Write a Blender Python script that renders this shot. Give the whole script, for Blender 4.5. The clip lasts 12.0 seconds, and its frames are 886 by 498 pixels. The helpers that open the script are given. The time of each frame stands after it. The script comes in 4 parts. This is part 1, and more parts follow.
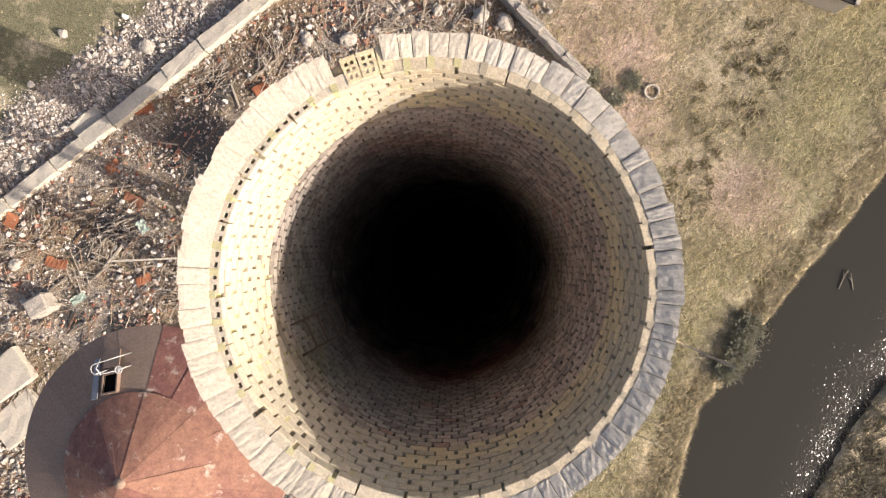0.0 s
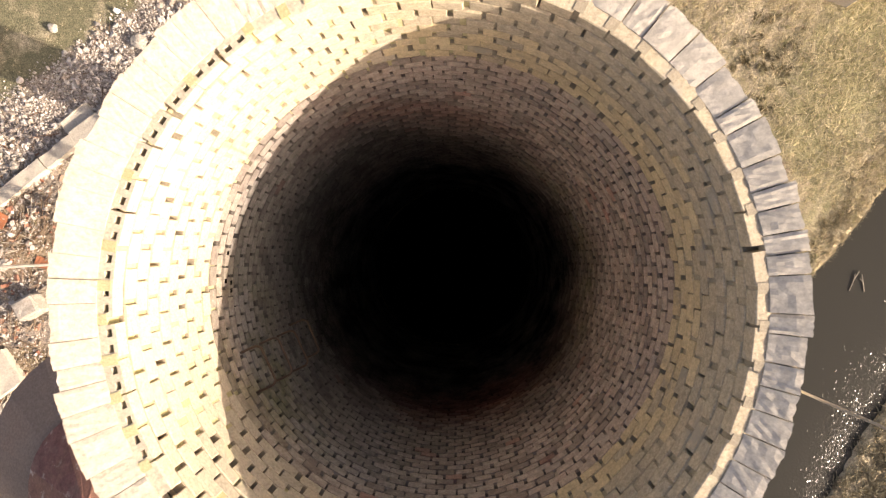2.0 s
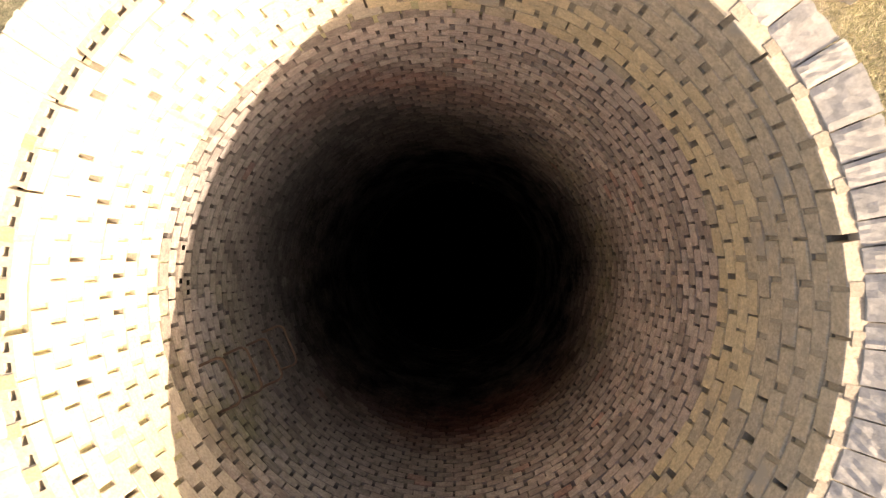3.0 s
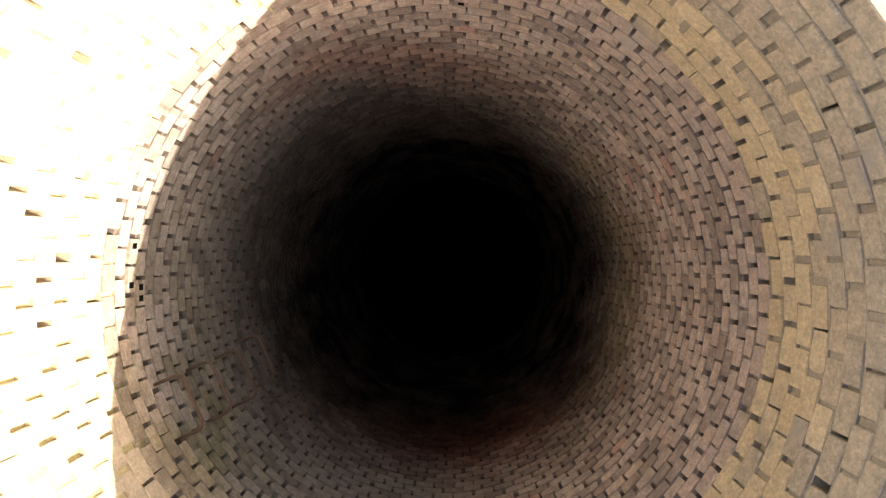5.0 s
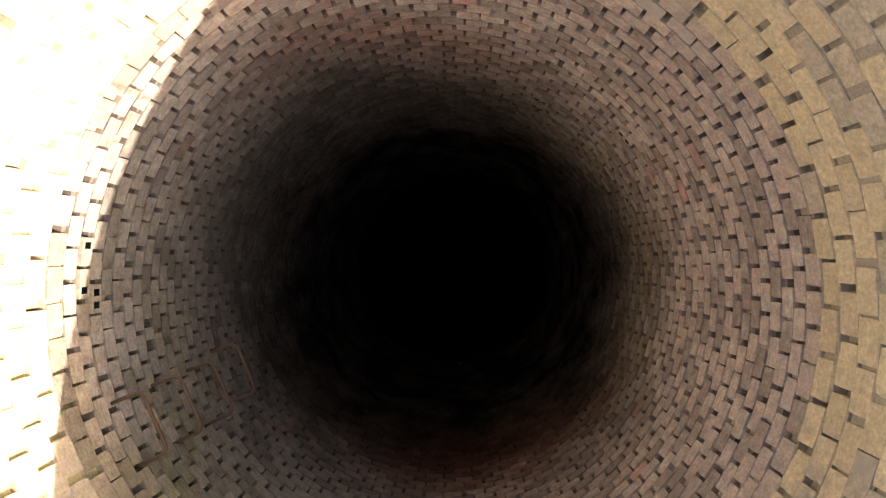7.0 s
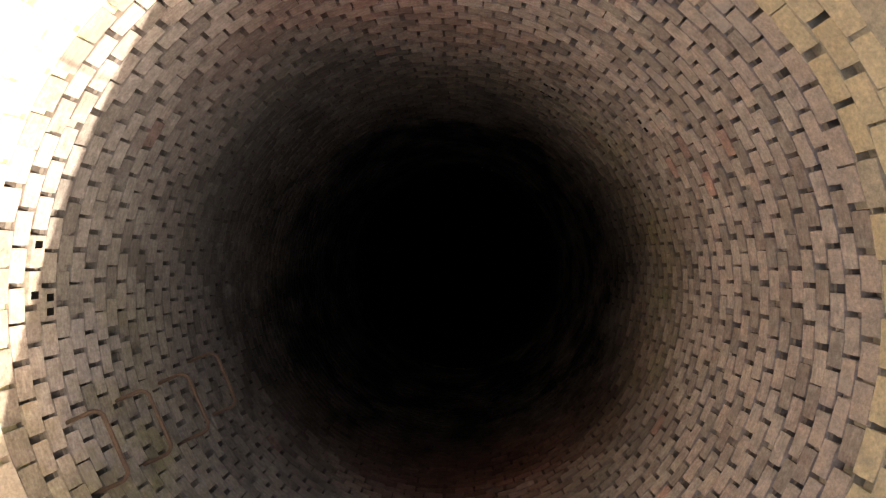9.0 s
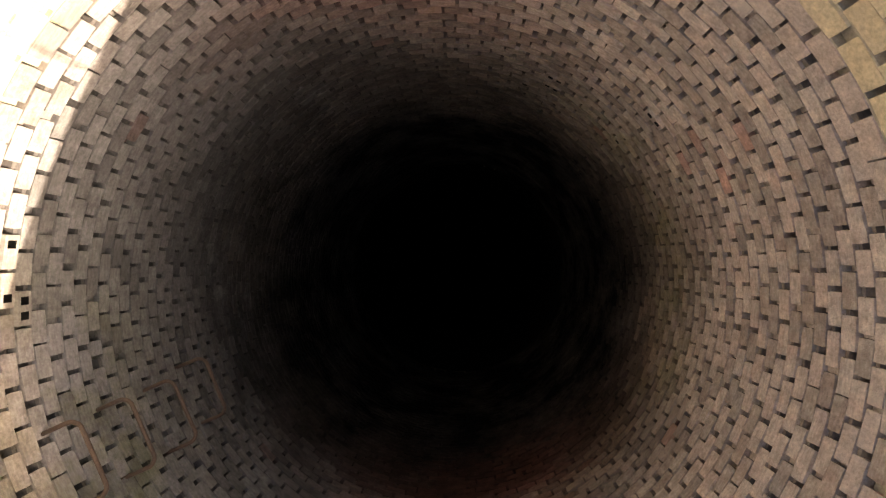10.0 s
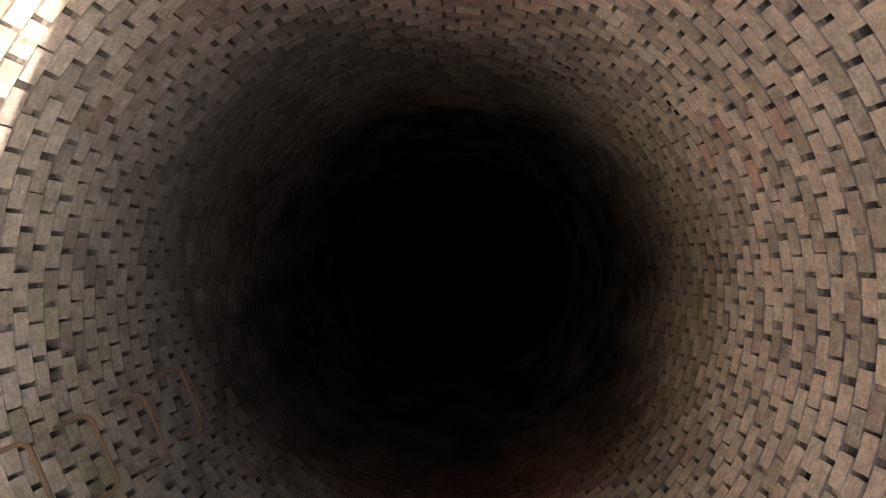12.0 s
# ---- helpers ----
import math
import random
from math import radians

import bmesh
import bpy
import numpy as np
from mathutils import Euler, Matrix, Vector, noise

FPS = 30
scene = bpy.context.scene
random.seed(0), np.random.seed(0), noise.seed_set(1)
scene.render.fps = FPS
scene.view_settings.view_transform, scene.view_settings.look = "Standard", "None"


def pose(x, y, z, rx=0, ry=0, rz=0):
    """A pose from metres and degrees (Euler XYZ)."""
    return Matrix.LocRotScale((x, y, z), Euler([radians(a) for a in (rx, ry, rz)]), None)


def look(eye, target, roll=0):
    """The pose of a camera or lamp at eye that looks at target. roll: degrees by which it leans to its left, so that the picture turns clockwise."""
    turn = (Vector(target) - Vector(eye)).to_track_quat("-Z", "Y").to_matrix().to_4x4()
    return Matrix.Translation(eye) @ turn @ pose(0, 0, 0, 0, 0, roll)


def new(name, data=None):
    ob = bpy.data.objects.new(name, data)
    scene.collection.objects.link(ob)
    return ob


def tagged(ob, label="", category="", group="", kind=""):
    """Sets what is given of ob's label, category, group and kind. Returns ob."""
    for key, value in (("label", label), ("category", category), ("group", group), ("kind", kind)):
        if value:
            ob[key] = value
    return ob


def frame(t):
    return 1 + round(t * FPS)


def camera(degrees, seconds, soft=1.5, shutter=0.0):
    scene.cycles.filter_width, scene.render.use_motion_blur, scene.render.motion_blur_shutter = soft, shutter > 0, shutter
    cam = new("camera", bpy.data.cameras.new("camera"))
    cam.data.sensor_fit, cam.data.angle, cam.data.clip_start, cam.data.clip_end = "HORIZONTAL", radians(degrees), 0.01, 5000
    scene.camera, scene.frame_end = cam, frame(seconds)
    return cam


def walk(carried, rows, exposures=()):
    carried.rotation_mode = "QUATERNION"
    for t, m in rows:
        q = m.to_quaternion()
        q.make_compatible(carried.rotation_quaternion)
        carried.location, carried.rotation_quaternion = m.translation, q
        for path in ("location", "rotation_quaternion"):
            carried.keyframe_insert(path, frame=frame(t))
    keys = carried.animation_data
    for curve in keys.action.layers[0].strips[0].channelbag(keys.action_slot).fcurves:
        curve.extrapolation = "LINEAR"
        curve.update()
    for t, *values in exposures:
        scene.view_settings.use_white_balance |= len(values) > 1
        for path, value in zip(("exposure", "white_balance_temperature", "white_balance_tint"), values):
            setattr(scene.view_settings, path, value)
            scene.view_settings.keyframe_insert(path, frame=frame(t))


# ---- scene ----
cam = camera(73.7, 12.0, soft=1.3, shutter=0.35)
ROWS = [
    (0.0, 0.238, 0.298, 57.486, -0.35, 2.22, -0.03),
    (0.5, 0.219, 0.298, 57.103, -0.35, 2.22, -0.03),
    (1.0, 0.198, 0.304, 56.726, -0.36, 2.22, -0.02),
    (1.5, 0.177, 0.309, 56.356, -0.34, 2.21, -0.02),
    (2.0, 0.164, 0.299, 55.990, -0.34, 2.20, -0.03),
    (2.5, 0.162, 0.280, 55.633, -0.31, 2.23, -0.03),
    (3.0, 0.158, 0.249, 55.293, -0.24, 2.18, -0.03),
    (3.2, 0.156, 0.235, 55.155, -0.21, 2.16, -0.03),
    (3.6, 0.157, 0.240, 54.951, -0.26, 2.22, -0.02),
    (4.2, 0.157, 0.242, 54.845, -0.29, 2.25, -0.01),
    (4.8, 0.157, 0.244, 54.777, -0.30, 2.27, -0.00),
    (5.5, 0.168, 0.244, 54.626, -0.32, 2.45, 0.01),
    (6.0, 0.174, 0.246, 54.526, -0.36, 2.57, 0.03),
    (6.5, 0.178, 0.249, 54.430, -0.39, 2.71, 0.04),
    (7.0, 0.183, 0.250, 54.341, -0.43, 2.82, 0.05),
    (8.0, 0.187, 0.248, 54.167, -0.44, 3.00, 0.06),
    (8.8, 0.196, 0.248, 54.041, -0.46, 3.23, 0.09),
    (9.5, 0.194, 0.250, 53.934, -0.48, 3.35, 0.10),
    (10.0, 0.196, 0.249, 53.858, -0.46, 3.44, 0.13),
    (10.5, 0.199, 0.249, 53.793, -0.48, 3.54, 0.15),
    (11.0, 0.194, 0.249, 53.725, -0.46, 3.56, 0.16),
    (11.5, 0.201, 0.250, 53.656, -0.46, 3.66, 0.22),
    (12.0, 0.205, 0.251, 53.586, -0.47, 3.75, 0.26),
]
walk(cam, [(t, pose(x, y, z, rx, ry, rz)) for t, x, y, z, rx, ry, rz in ROWS],
     exposures=[(0.0, 0.36, 6650, 14), (1.5, 0.52, 7100, 16), (3.0, 1.15, 7800, 18), (5.0, 1.55, 7600, 17), (9.0, 1.56, 7400, 15), (12.0, 1.62, 7200, 14)])

# ---------------------------------------------------------------- light
SUN_AZ, SUN_EL = -23.2, 23.3
world = bpy.data.worlds.new("sky")
scene.world = world
world.use_nodes = True
wn = world.node_tree
sky = wn.nodes.new("ShaderNodeTexSky")
sky.sky_type, sky.sun_disc = "NISHITA", False
sky.air_density, sky.dust_density, sky.ozone_density = 0.7, 5.0, 0.5
sky.sun_elevation, sky.sun_rotation = radians(SUN_EL), radians(90 - SUN_AZ)
wn.links.new(sky.outputs[0], wn.nodes["Background"].inputs[0])
wn.nodes["Background"].inputs[1].default_value = 0.15
sun_data = bpy.data.lights.new("sun", "SUN")
sun_data.energy, sun_data.angle, sun_data.color = 5.0, radians(0.5), (1.0, 0.93, 0.82)
sun = new("sun", sun_data)
SUN_DIR = Vector((math.cos(radians(SUN_AZ)) * math.cos(radians(SUN_EL)),
                  math.sin(radians(SUN_AZ)) * math.cos(radians(SUN_EL)), math.sin(radians(SUN_EL))))
sun.matrix_world = look(SUN_DIR * 200, (0, 0, 0))


# ---------------------------------------------------------------- materials
def surface(name, colours, rough=0.85, scale=6.0, fine=60.0, bump=0.3, depth=0.004, randomness=0.6,
            metal=0.0, stain=None, stain_scale=1.5, stain_at=0.58, mask=None, mottle=0.0, grain_low=0.62, grain_high=1.18, leaf=0.0):
    """A procedural surface: a ramp driven by a random value for each piece and by noise, a fine grain, stains and relief."""
    m = bpy.data.materials.new(name)
    m.use_nodes = True
    n, link = m.node_tree.nodes, m.node_tree.links.new
    bsdf = n["Principled BSDF"]
    geo, info = n.new("ShaderNodeNewGeometry"), n.new("ShaderNodeObjectInfo")
    def noise_at(s, detail, rough_):
        t = n.new("ShaderNodeTexNoise")
        t.inputs["Scale"].default_value, t.inputs["Detail"].default_value, t.inputs["Roughness"].default_value = s, detail, rough_
        link(geo.outputs["Position"], t.inputs["Vector"])
        return t.outputs["Fac"]
    def maths(op, a, b, clamp=False):
        t = n.new("ShaderNodeMath")
        t.operation, t.use_clamp = op, clamp
        for i, v in enumerate((a, b)):
            if isinstance(v, (int, float)):
                t.inputs[i].default_value = v
            else:
                link(v, t.inputs[i])
        return t.outputs[0]
    coarse, grain = noise_at(scale, 5, 0.6), noise_at(fine, 4, 0.7)
    piece = maths("FRACT", maths("ADD", geo.outputs["Random Per Island"], info.outputs["Random"]), 0)
    spread = maths("ADD", maths("MULTIPLY", maths("SUBTRACT", coarse, 0.5), 1.7), 0.5)
    fac = maths("ADD", maths("MULTIPLY", piece, randomness), maths("MULTIPLY", spread, 1 - randomness), True)
    ramp = n.new("ShaderNodeValToRGB")
    while len(ramp.color_ramp.elements) < len(colours):
        ramp.color_ramp.elements.new(0.5)
    for i, (e, c) in enumerate(zip(ramp.color_ramp.elements, colours)):
        e.position, e.color = i / max(1, len(colours) - 1), (*c, 1)
    link(fac, ramp.inputs[0])
    def mix(kind, f, a, b):
        t = n.new("ShaderNodeMix")
        t.data_type, t.blend_type = "RGBA", kind
        for s, v in ((t.inputs[0], f), (t.inputs[6], a), (t.inputs[7], b)):
            if isinstance(v, (int, float)):
                s.default_value = v
            elif isinstance(v, tuple):
                s.default_value = (*v, 1)
            else:
                link(v, s)
        return t.outputs[2]
    gr = n.new("ShaderNodeValToRGB")
    gr.color_ramp.elements[0].position, gr.color_ramp.elements[1].position = 0.3, 0.75
    gr.color_ramp.elements[0].color, gr.color_ramp.elements[1].color = (grain_low, grain_low * 0.97, grain_low * 0.92, 1), (grain_high, grain_high * 0.99, grain_high * 0.975, 1)
    link(grain, gr.inputs[0])
    colour = mix("MULTIPLY", 0.8, ramp.outputs[0], gr.outputs[0])
    if mottle:
        blot = n.new("ShaderNodeMapRange")
        blot.inputs[1].default_value, blot.inputs[2].default_value = 0.32, 0.68
        blot.inputs[3].default_value, blot.inputs[4].default_value = 1 - mottle, 1 + 0.5 * mottle
        link(noise_at(scale * 3.2, 6, 0.72), blot.inputs[0])
        tone_ = n.new("ShaderNodeCombineColor")
        for k in range(3):
            link(blot.outputs[0], tone_.inputs[k])
        colour = mix("MULTIPLY", 1.0, colour, tone_.outputs[0])
    if stain:
        s = noise_at(stain_scale, 6, 0.65)
        edge = n.new("ShaderNodeMapRange")
        edge.inputs[1].default_value, edge.inputs[2].default_value = stain_at, stain_at + 0.1
        link(s, edge.inputs[0])
        colour = mix("MIX", edge.outputs[0], colour, stain)
    if mask:
        for attribute, tint in mask:
            a = n.new("ShaderNodeAttribute")
            a.attribute_name = attribute
            wob = maths("ADD", a.outputs["Fac"], maths("MULTIPLY", maths("SUBTRACT", noise_at(0.8, 6, 0.7), 0.5), 1.3))
            edge = n.new("ShaderNodeMapRange")
            edge.inputs[1].default_value, edge.inputs[2].default_value = 0.3, 0.7
            link(wob, edge.inputs[0])
            tone = n.new("ShaderNodeValToRGB")
            while len(tone.color_ramp.elements) < len(tint):
                tone.color_ramp.elements.new(0.5)
            for i, (e, c) in enumerate(zip(tone.color_ramp.elements, tint)):
                e.position, e.color = 0.25 + 0.5 * i / (len(tint) - 1), (*c, 1)
            link(noise_at(1.9, 8, 0.75), tone.inputs[0])
            colour = mix("MIX", edge.outputs[0], colour, mix("MULTIPLY", 0.8, tone.outputs[0], gr.outputs[0]))
    link(colour, bsdf.inputs["Base Color"])
    bsdf.inputs["Roughness"].default_value, bsdf.inputs["Metallic"].default_value = rough, metal
    relief = n.new("ShaderNodeBump")
    relief.inputs["Strength"].default_value, relief.inputs["Distance"].default_value = bump, depth
    link(maths("ADD", maths("MULTIPLY", coarse, 1.5), grain), relief.inputs["Height"])
    link(relief.outputs[0], bsdf.inputs["Normal"])
    if leaf:
        thin, both = n.new("ShaderNodeBsdfTranslucent"), n.new("ShaderNodeMixShader")
        link(colour, thin.inputs["Color"])
        both.inputs[0].default_value = leaf
        link(bsdf.outputs[0], both.inputs[1])
        link(thin.outputs[0], both.inputs[2])
        link(both.outputs[0], n["Material Output"].inputs["Surface"])
    return m


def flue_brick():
    """Old flue brick: rosy to ashen, with red-burnt and mossy areas, efflorescence and a darkening for soot and depth
    shade, by the bricks' own values.
    """
    m = surface("flue_brick", [(0.60, 0.485, 0.405), (0.65, 0.545, 0.46), (0.61, 0.485, 0.41), (0.66, 0.57, 0.485), (0.63, 0.475, 0.40), (0.64, 0.555, 0.475)], 0.88, 5, 70, 0.8, 0.007, 0.26,
                stain=(0.44, 0.36, 0.30), stain_scale=2.4, stain_at=0.56, mottle=0.32)
    n, link = m.node_tree.nodes, m.node_tree.links.new
    bsdf = n["Principled BSDF"]
    base = bsdf.inputs["Base Color"].links[0].from_socket
    geo = n.new("ShaderNodeNewGeometry")
    def value(name):
        a = n.new("ShaderNodeAttribute")
        a.attribute_name = name
        return a.outputs["Fac"]
    def noise_at(scale, detail, low, high, out_low, out_high):
        t, r = n.new("ShaderNodeTexNoise"), n.new("ShaderNodeMapRange")
        t.inputs["Scale"].default_value, t.inputs["Detail"].default_value, t.inputs["Roughness"].default_value = scale, detail, 0.65
        link(geo.outputs["Position"], t.inputs["Vector"])
        link(t.outputs["Fac"], r.inputs[0])
        for k, v in enumerate((low, high, out_low, out_high)):
            r.inputs[k + 1].default_value = v
        return r.outputs[0]
    def mix(kind, f, a, b):
        t = n.new("ShaderNodeMix")
        t.data_type, t.blend_type = "RGBA", kind
        for s, v in ((t.inputs[0], f), (t.inputs[6], a), (t.inputs[7], b)):
            if isinstance(v, (int, float)):
                s.default_value = v
            elif isinstance(v, tuple):
                s.default_value = (*v, 1)
            else:
                link(v, s)
        return t.outputs[2]
    def times(a, b):
        t = n.new("ShaderNodeMath")
        t.operation, t.use_clamp = "MULTIPLY", True
        link(a, t.inputs[0])
        link(b, t.inputs[1])
        return t.outputs[0]
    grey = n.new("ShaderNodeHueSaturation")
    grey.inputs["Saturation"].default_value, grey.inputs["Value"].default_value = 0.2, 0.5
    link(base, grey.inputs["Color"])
    colour = mix("MIX", value("ash_shade"), base, grey.outputs[0])
    colour = mix("MULTIPLY", value("burnt"), colour, (0.95, 0.47, 0.41))
    colour = mix("MULTIPLY", times(value("moss"), noise_at(3.0, 6, 0.38, 0.58, 0, 1)), colour, (0.80, 0.84, 0.50))
    colour = mix("MIX", times(value("ash_shade"), noise_at(1.7, 5, 0.56, 0.80, 0, 0.45)), colour, (0.46, 0.455, 0.44))
    # the darkening for soot and depth shade wears thin in patches
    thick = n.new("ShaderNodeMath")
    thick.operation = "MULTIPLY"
    link(value("soot_shade"), thick.inputs[0])
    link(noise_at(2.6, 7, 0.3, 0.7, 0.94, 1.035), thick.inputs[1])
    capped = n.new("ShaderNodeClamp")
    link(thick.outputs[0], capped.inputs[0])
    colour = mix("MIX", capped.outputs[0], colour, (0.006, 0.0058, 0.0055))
    dust = times(value("ash_shade"), noise_at(3.4, 6, 0.60, 0.74, 0, 0.5))
    thin = n.new("ShaderNodeMath")
    thin.operation, thin.use_clamp = "SUBTRACT", True
    thin.inputs[0].default_value = 1.0
    link(capped.outputs[0], thin.inputs[1])
    room = n.new("ShaderNodeMath")
    room.operation, room.use_clamp = "MULTIPLY", True
    room.inputs[1].default_value = 8.0
    link(thin.outputs[0], room.inputs[0])
    colour = mix("MIX", times(dust, room.outputs[0]), colour, (0.17, 0.168, 0.16))
    # pale lichen crusts in the mossy belt
    colour = mix("MIX", times(value("moss"), noise_at(5.5, 7, 0.54, 0.68, 0, 0.42)), colour, (0.20, 0.20, 0.145))
    # drag marks along the courses
    stretch, marks = n.new("ShaderNodeMapping"), n.new("ShaderNodeTexNoise")
    stretch.inputs["Scale"].default_value = (24, 24, 105)
    marks.inputs["Scale"].default_value, marks.inputs["Detail"].default_value = 1.0, 7
    link(geo.outputs["Position"], stretch.inputs[0])
    link(stretch.outputs[0], marks.inputs["Vector"])
    streak = n.new("ShaderNodeValToRGB")
    streak.color_ramp.elements[0].position, streak.color_ramp.elements[1].position = 0.36, 0.66
    streak.color_ramp.elements[0].color, streak.color_ramp.elements[1].color = (0.80, 0.785, 0.76, 1), (1.26, 1.26, 1.25, 1)
    link(marks.outputs["Fac"], streak.inputs[0])
    colour = mix("MULTIPLY", 0.6, colour, streak.outputs[0])
    link(colour, bsdf.inputs["Base Color"])
    # brick darkened for soot and shade is dull, bare brick has a faint sheen
    dull = n.new("ShaderNodeMath")
    dull.operation = "MULTIPLY"
    dull.inputs[1].default_value = 0.45
    link(thin.outputs[0], dull.inputs[0])
    link(dull.outputs[0], bsdf.inputs["Specular IOR Level"])
    return m


FLUE = flue_brick()
BUFF = surface("buff_brick", [(0.64, 0.52, 0.325), (0.75, 0.625, 0.405), (0.80, 0.675, 0.445), (0.70, 0.575, 0.365), (0.69, 0.60, 0.455)], 0.85, 7, 60, 0.6, 0.005, 0.6,
               stain=(0.40, 0.35, 0.27), stain_scale=3.2, stain_at=0.62, mottle=0.2, grain_low=0.66, grain_high=1.2)
PALE_BUFF = surface("bleached_sunlit_brick", [(0.54, 0.48, 0.38), (0.62, 0.56, 0.44), (0.66, 0.58, 0.46), (0.58, 0.50, 0.38)], 0.85, 7, 60, 0.6, 0.005, 0.6,
                    stain=(0.56, 0.53, 0.34), stain_scale=2.0, stain_at=0.6, mottle=0.2)
GREY_BRICK = surface("weathered_brick", [(0.52, 0.445, 0.335), (0.60, 0.52, 0.39), (0.64, 0.545, 0.39), (0.56, 0.49, 0.385)], 0.88, 7, 60, 0.6, 0.005, 0.55,
                     stain=(0.43, 0.385, 0.31), stain_scale=2.6, stain_at=0.56, mottle=0.3)
SOOT_SHADE_BLACK = surface("soot_shade_black", [(0.005, 0.005, 0.005), (0.010, 0.009, 0.008)], 0.95, 5, 40, 0.4, 0.004, 0.2)
SOOT_SHADE_BLACK.node_tree.nodes["Principled BSDF"].inputs["Specular IOR Level"].default_value = 0.03
PALE_ROSE = surface("bleached_rosy_brick", [(0.60, 0.475, 0.385), (0.67, 0.545, 0.45), (0.64, 0.53, 0.445), (0.61, 0.485, 0.385)], 0.88, 6, 70, 0.8, 0.007, 0.4,
                    stain=(0.54, 0.48, 0.40), stain_scale=2.6, stain_at=0.57, mottle=0.32)
MORTAR = surface("lime_mortar", [(0.32, 0.28, 0.21), (0.46, 0.40, 0.305), (0.39, 0.345, 0.255)], 0.95, 12, 90, 0.6, 0.004, 0.5)
LICHEN = surface("lichened_mortar", [(0.46, 0.43, 0.22), (0.60, 0.55, 0.32), (0.52, 0.50, 0.30)], 0.95, 12, 90, 0.6, 0.004, 0.5)
CROWN = surface("cement_crown", [(0.56, 0.52, 0.45), (0.64, 0.595, 0.52), (0.60, 0.55, 0.475)], 0.92, 7, 45, 0.3, 0.006, 0.3,
                stain=(0.48, 0.44, 0.375), stain_scale=5, stain_at=0.56, mottle=0.18)
SUNLIT_CROWN = surface("sunlit_crown", [(0.50, 0.455, 0.385), (0.57, 0.52, 0.44), (0.54, 0.485, 0.40)], 0.92, 5, 40, 0.4, 0.006, 0.3,
                     stain=(0.56, 0.52, 0.40), stain_scale=3, stain_at=0.6, mottle=0.12)
IRON = surface("rusted_iron", [(0.075, 0.05, 0.038), (0.115, 0.08, 0.06), (0.10, 0.08, 0.068)], 0.8, 20, 120, 0.4, 0.002, 0.2, metal=0.3)
STEEL = surface("galvanised_rod", [(0.42, 0.41, 0.40), (0.52, 0.50, 0.48)], 0.5, 20, 90, 0.2, 0.001, 0.2, metal=0.6)


# ---------------------------------------------------------------- mesh helpers
def mesh_of(name, verts, faces, materials, smooth=False, slots=None):
    me = bpy.data.meshes.new(name)
    me.from_pydata([tuple(v) for v in verts], [], faces)
    for m in materials if isinstance(materials, (list, tuple)) else [materials]:
        me.materials.append(m)
    if slots is not None:
        me.polygons.foreach_set("material_index", slots)
    if smooth:
        me.polygons.foreach_set("use_smooth", [True] * len(me.polygons))
    me.update()
    return me


def part(name, shape, material, parent, label=""):
    """Links a bmesh or a mesh as one mesh object under a thing or a part."""
    if isinstance(shape, bmesh.types.BMesh):
        me = bpy.data.meshes.new(name)
        shape.to_mesh(me)
        shape.free()
        me.materials.append(material)
    else:
        me = shape
    ob = new(name, me)
    ob.parent = parent
    return tagged(ob, label)


def thing(name, label, category, group="", at=None, kind=""):
    ob = new(name)
    if at is not None:
        ob.matrix_basis = at
    ob.empty_display_size = 0.2
    return tagged(ob, label, category, group, kind)


def soup(name, shape, transforms, materials, slots=None, smooth=False):
    """Many copies of one small shape joined into one mesh, an island each."""
    v0, f0 = np.array(shape[0], float), shape[1]
    m = np.array([np.array(t) for t in transforms])
    v = np.einsum("nij,kj->nki", m[:, :3, :3], v0) + m[:, None, :3, 3]
    faces = [tuple(i * len(v0) + k for k in f) for i in range(len(m)) for f in f0]
    if slots is not None:
        slots = [s for s in slots for _ in f0]
    return mesh_of(name, v.reshape(-1, 3), faces, materials, smooth, slots)


def smooth_step(a, b, x):
    t = min(1, max(0, (x - a) / (b - a)))
    return t * t * (3 - 2 * t)


def tube(points, radius, sides=8, closed=False):
    """A round bar along a line of points, as a bmesh."""
    bm = bmesh.new()
    pts = [Vector(p) for p in points]
    rings = []
    for i, p in enumerate(pts):
        a = pts[i - 1] if i or closed else p
        b = pts[(i + 1) % len(pts)] if i + 1 < len(pts) or closed else p
        q = (b - a).to_track_quat("Z", "Y")
        rings.append([bm.verts.new(p + q @ Vector((radius * math.cos(2 * math.pi * k / sides), radius * math.sin(2 * math.pi * k / sides), 0)))
                      for k in range(sides)])
    for i in range(len(rings) - (0 if closed else 1)):
        r, s = rings[i], rings[(i + 1) % len(rings)]
        for k in range(sides):
            f = bm.faces.new((r[k], r[(k + 1) % sides], s[(k + 1) % sides], s[k]))
            f.smooth = True
    if not closed:
        bm.faces.new(rings[0][::-1])
        bm.faces.new(rings[-1])
    return bm


def box_bm(sx, sy, sz, bevel=0.0, centre=(0, 0, 0)):
    bm = bmesh.new()
    bmesh.ops.create_cube(bm, size=1, matrix=Matrix.Translation(centre) @ Matrix.Diagonal((sx, sy, sz, 1)))
    if bevel:
        bmesh.ops.bevel(bm, geom=bm.edges[:], offset=bevel, segments=2, affect="EDGES", profile=0.6)
    return bm


def lathe(name, rings, material, segments=96, smooth=True, centre=(0, 0)):
    """A surface of revolution through (radius, height) pairs."""
    v, f = [], []
    for r, z in rings:
        for k in range(segments):
            a = 2 * math.pi * k / segments
            v.append((centre[0] + r * math.cos(a), centre[1] + r * math.sin(a), z))
    for i in range(len(rings) - 1):
        for k in range(segments):
            k2 = (k + 1) % segments
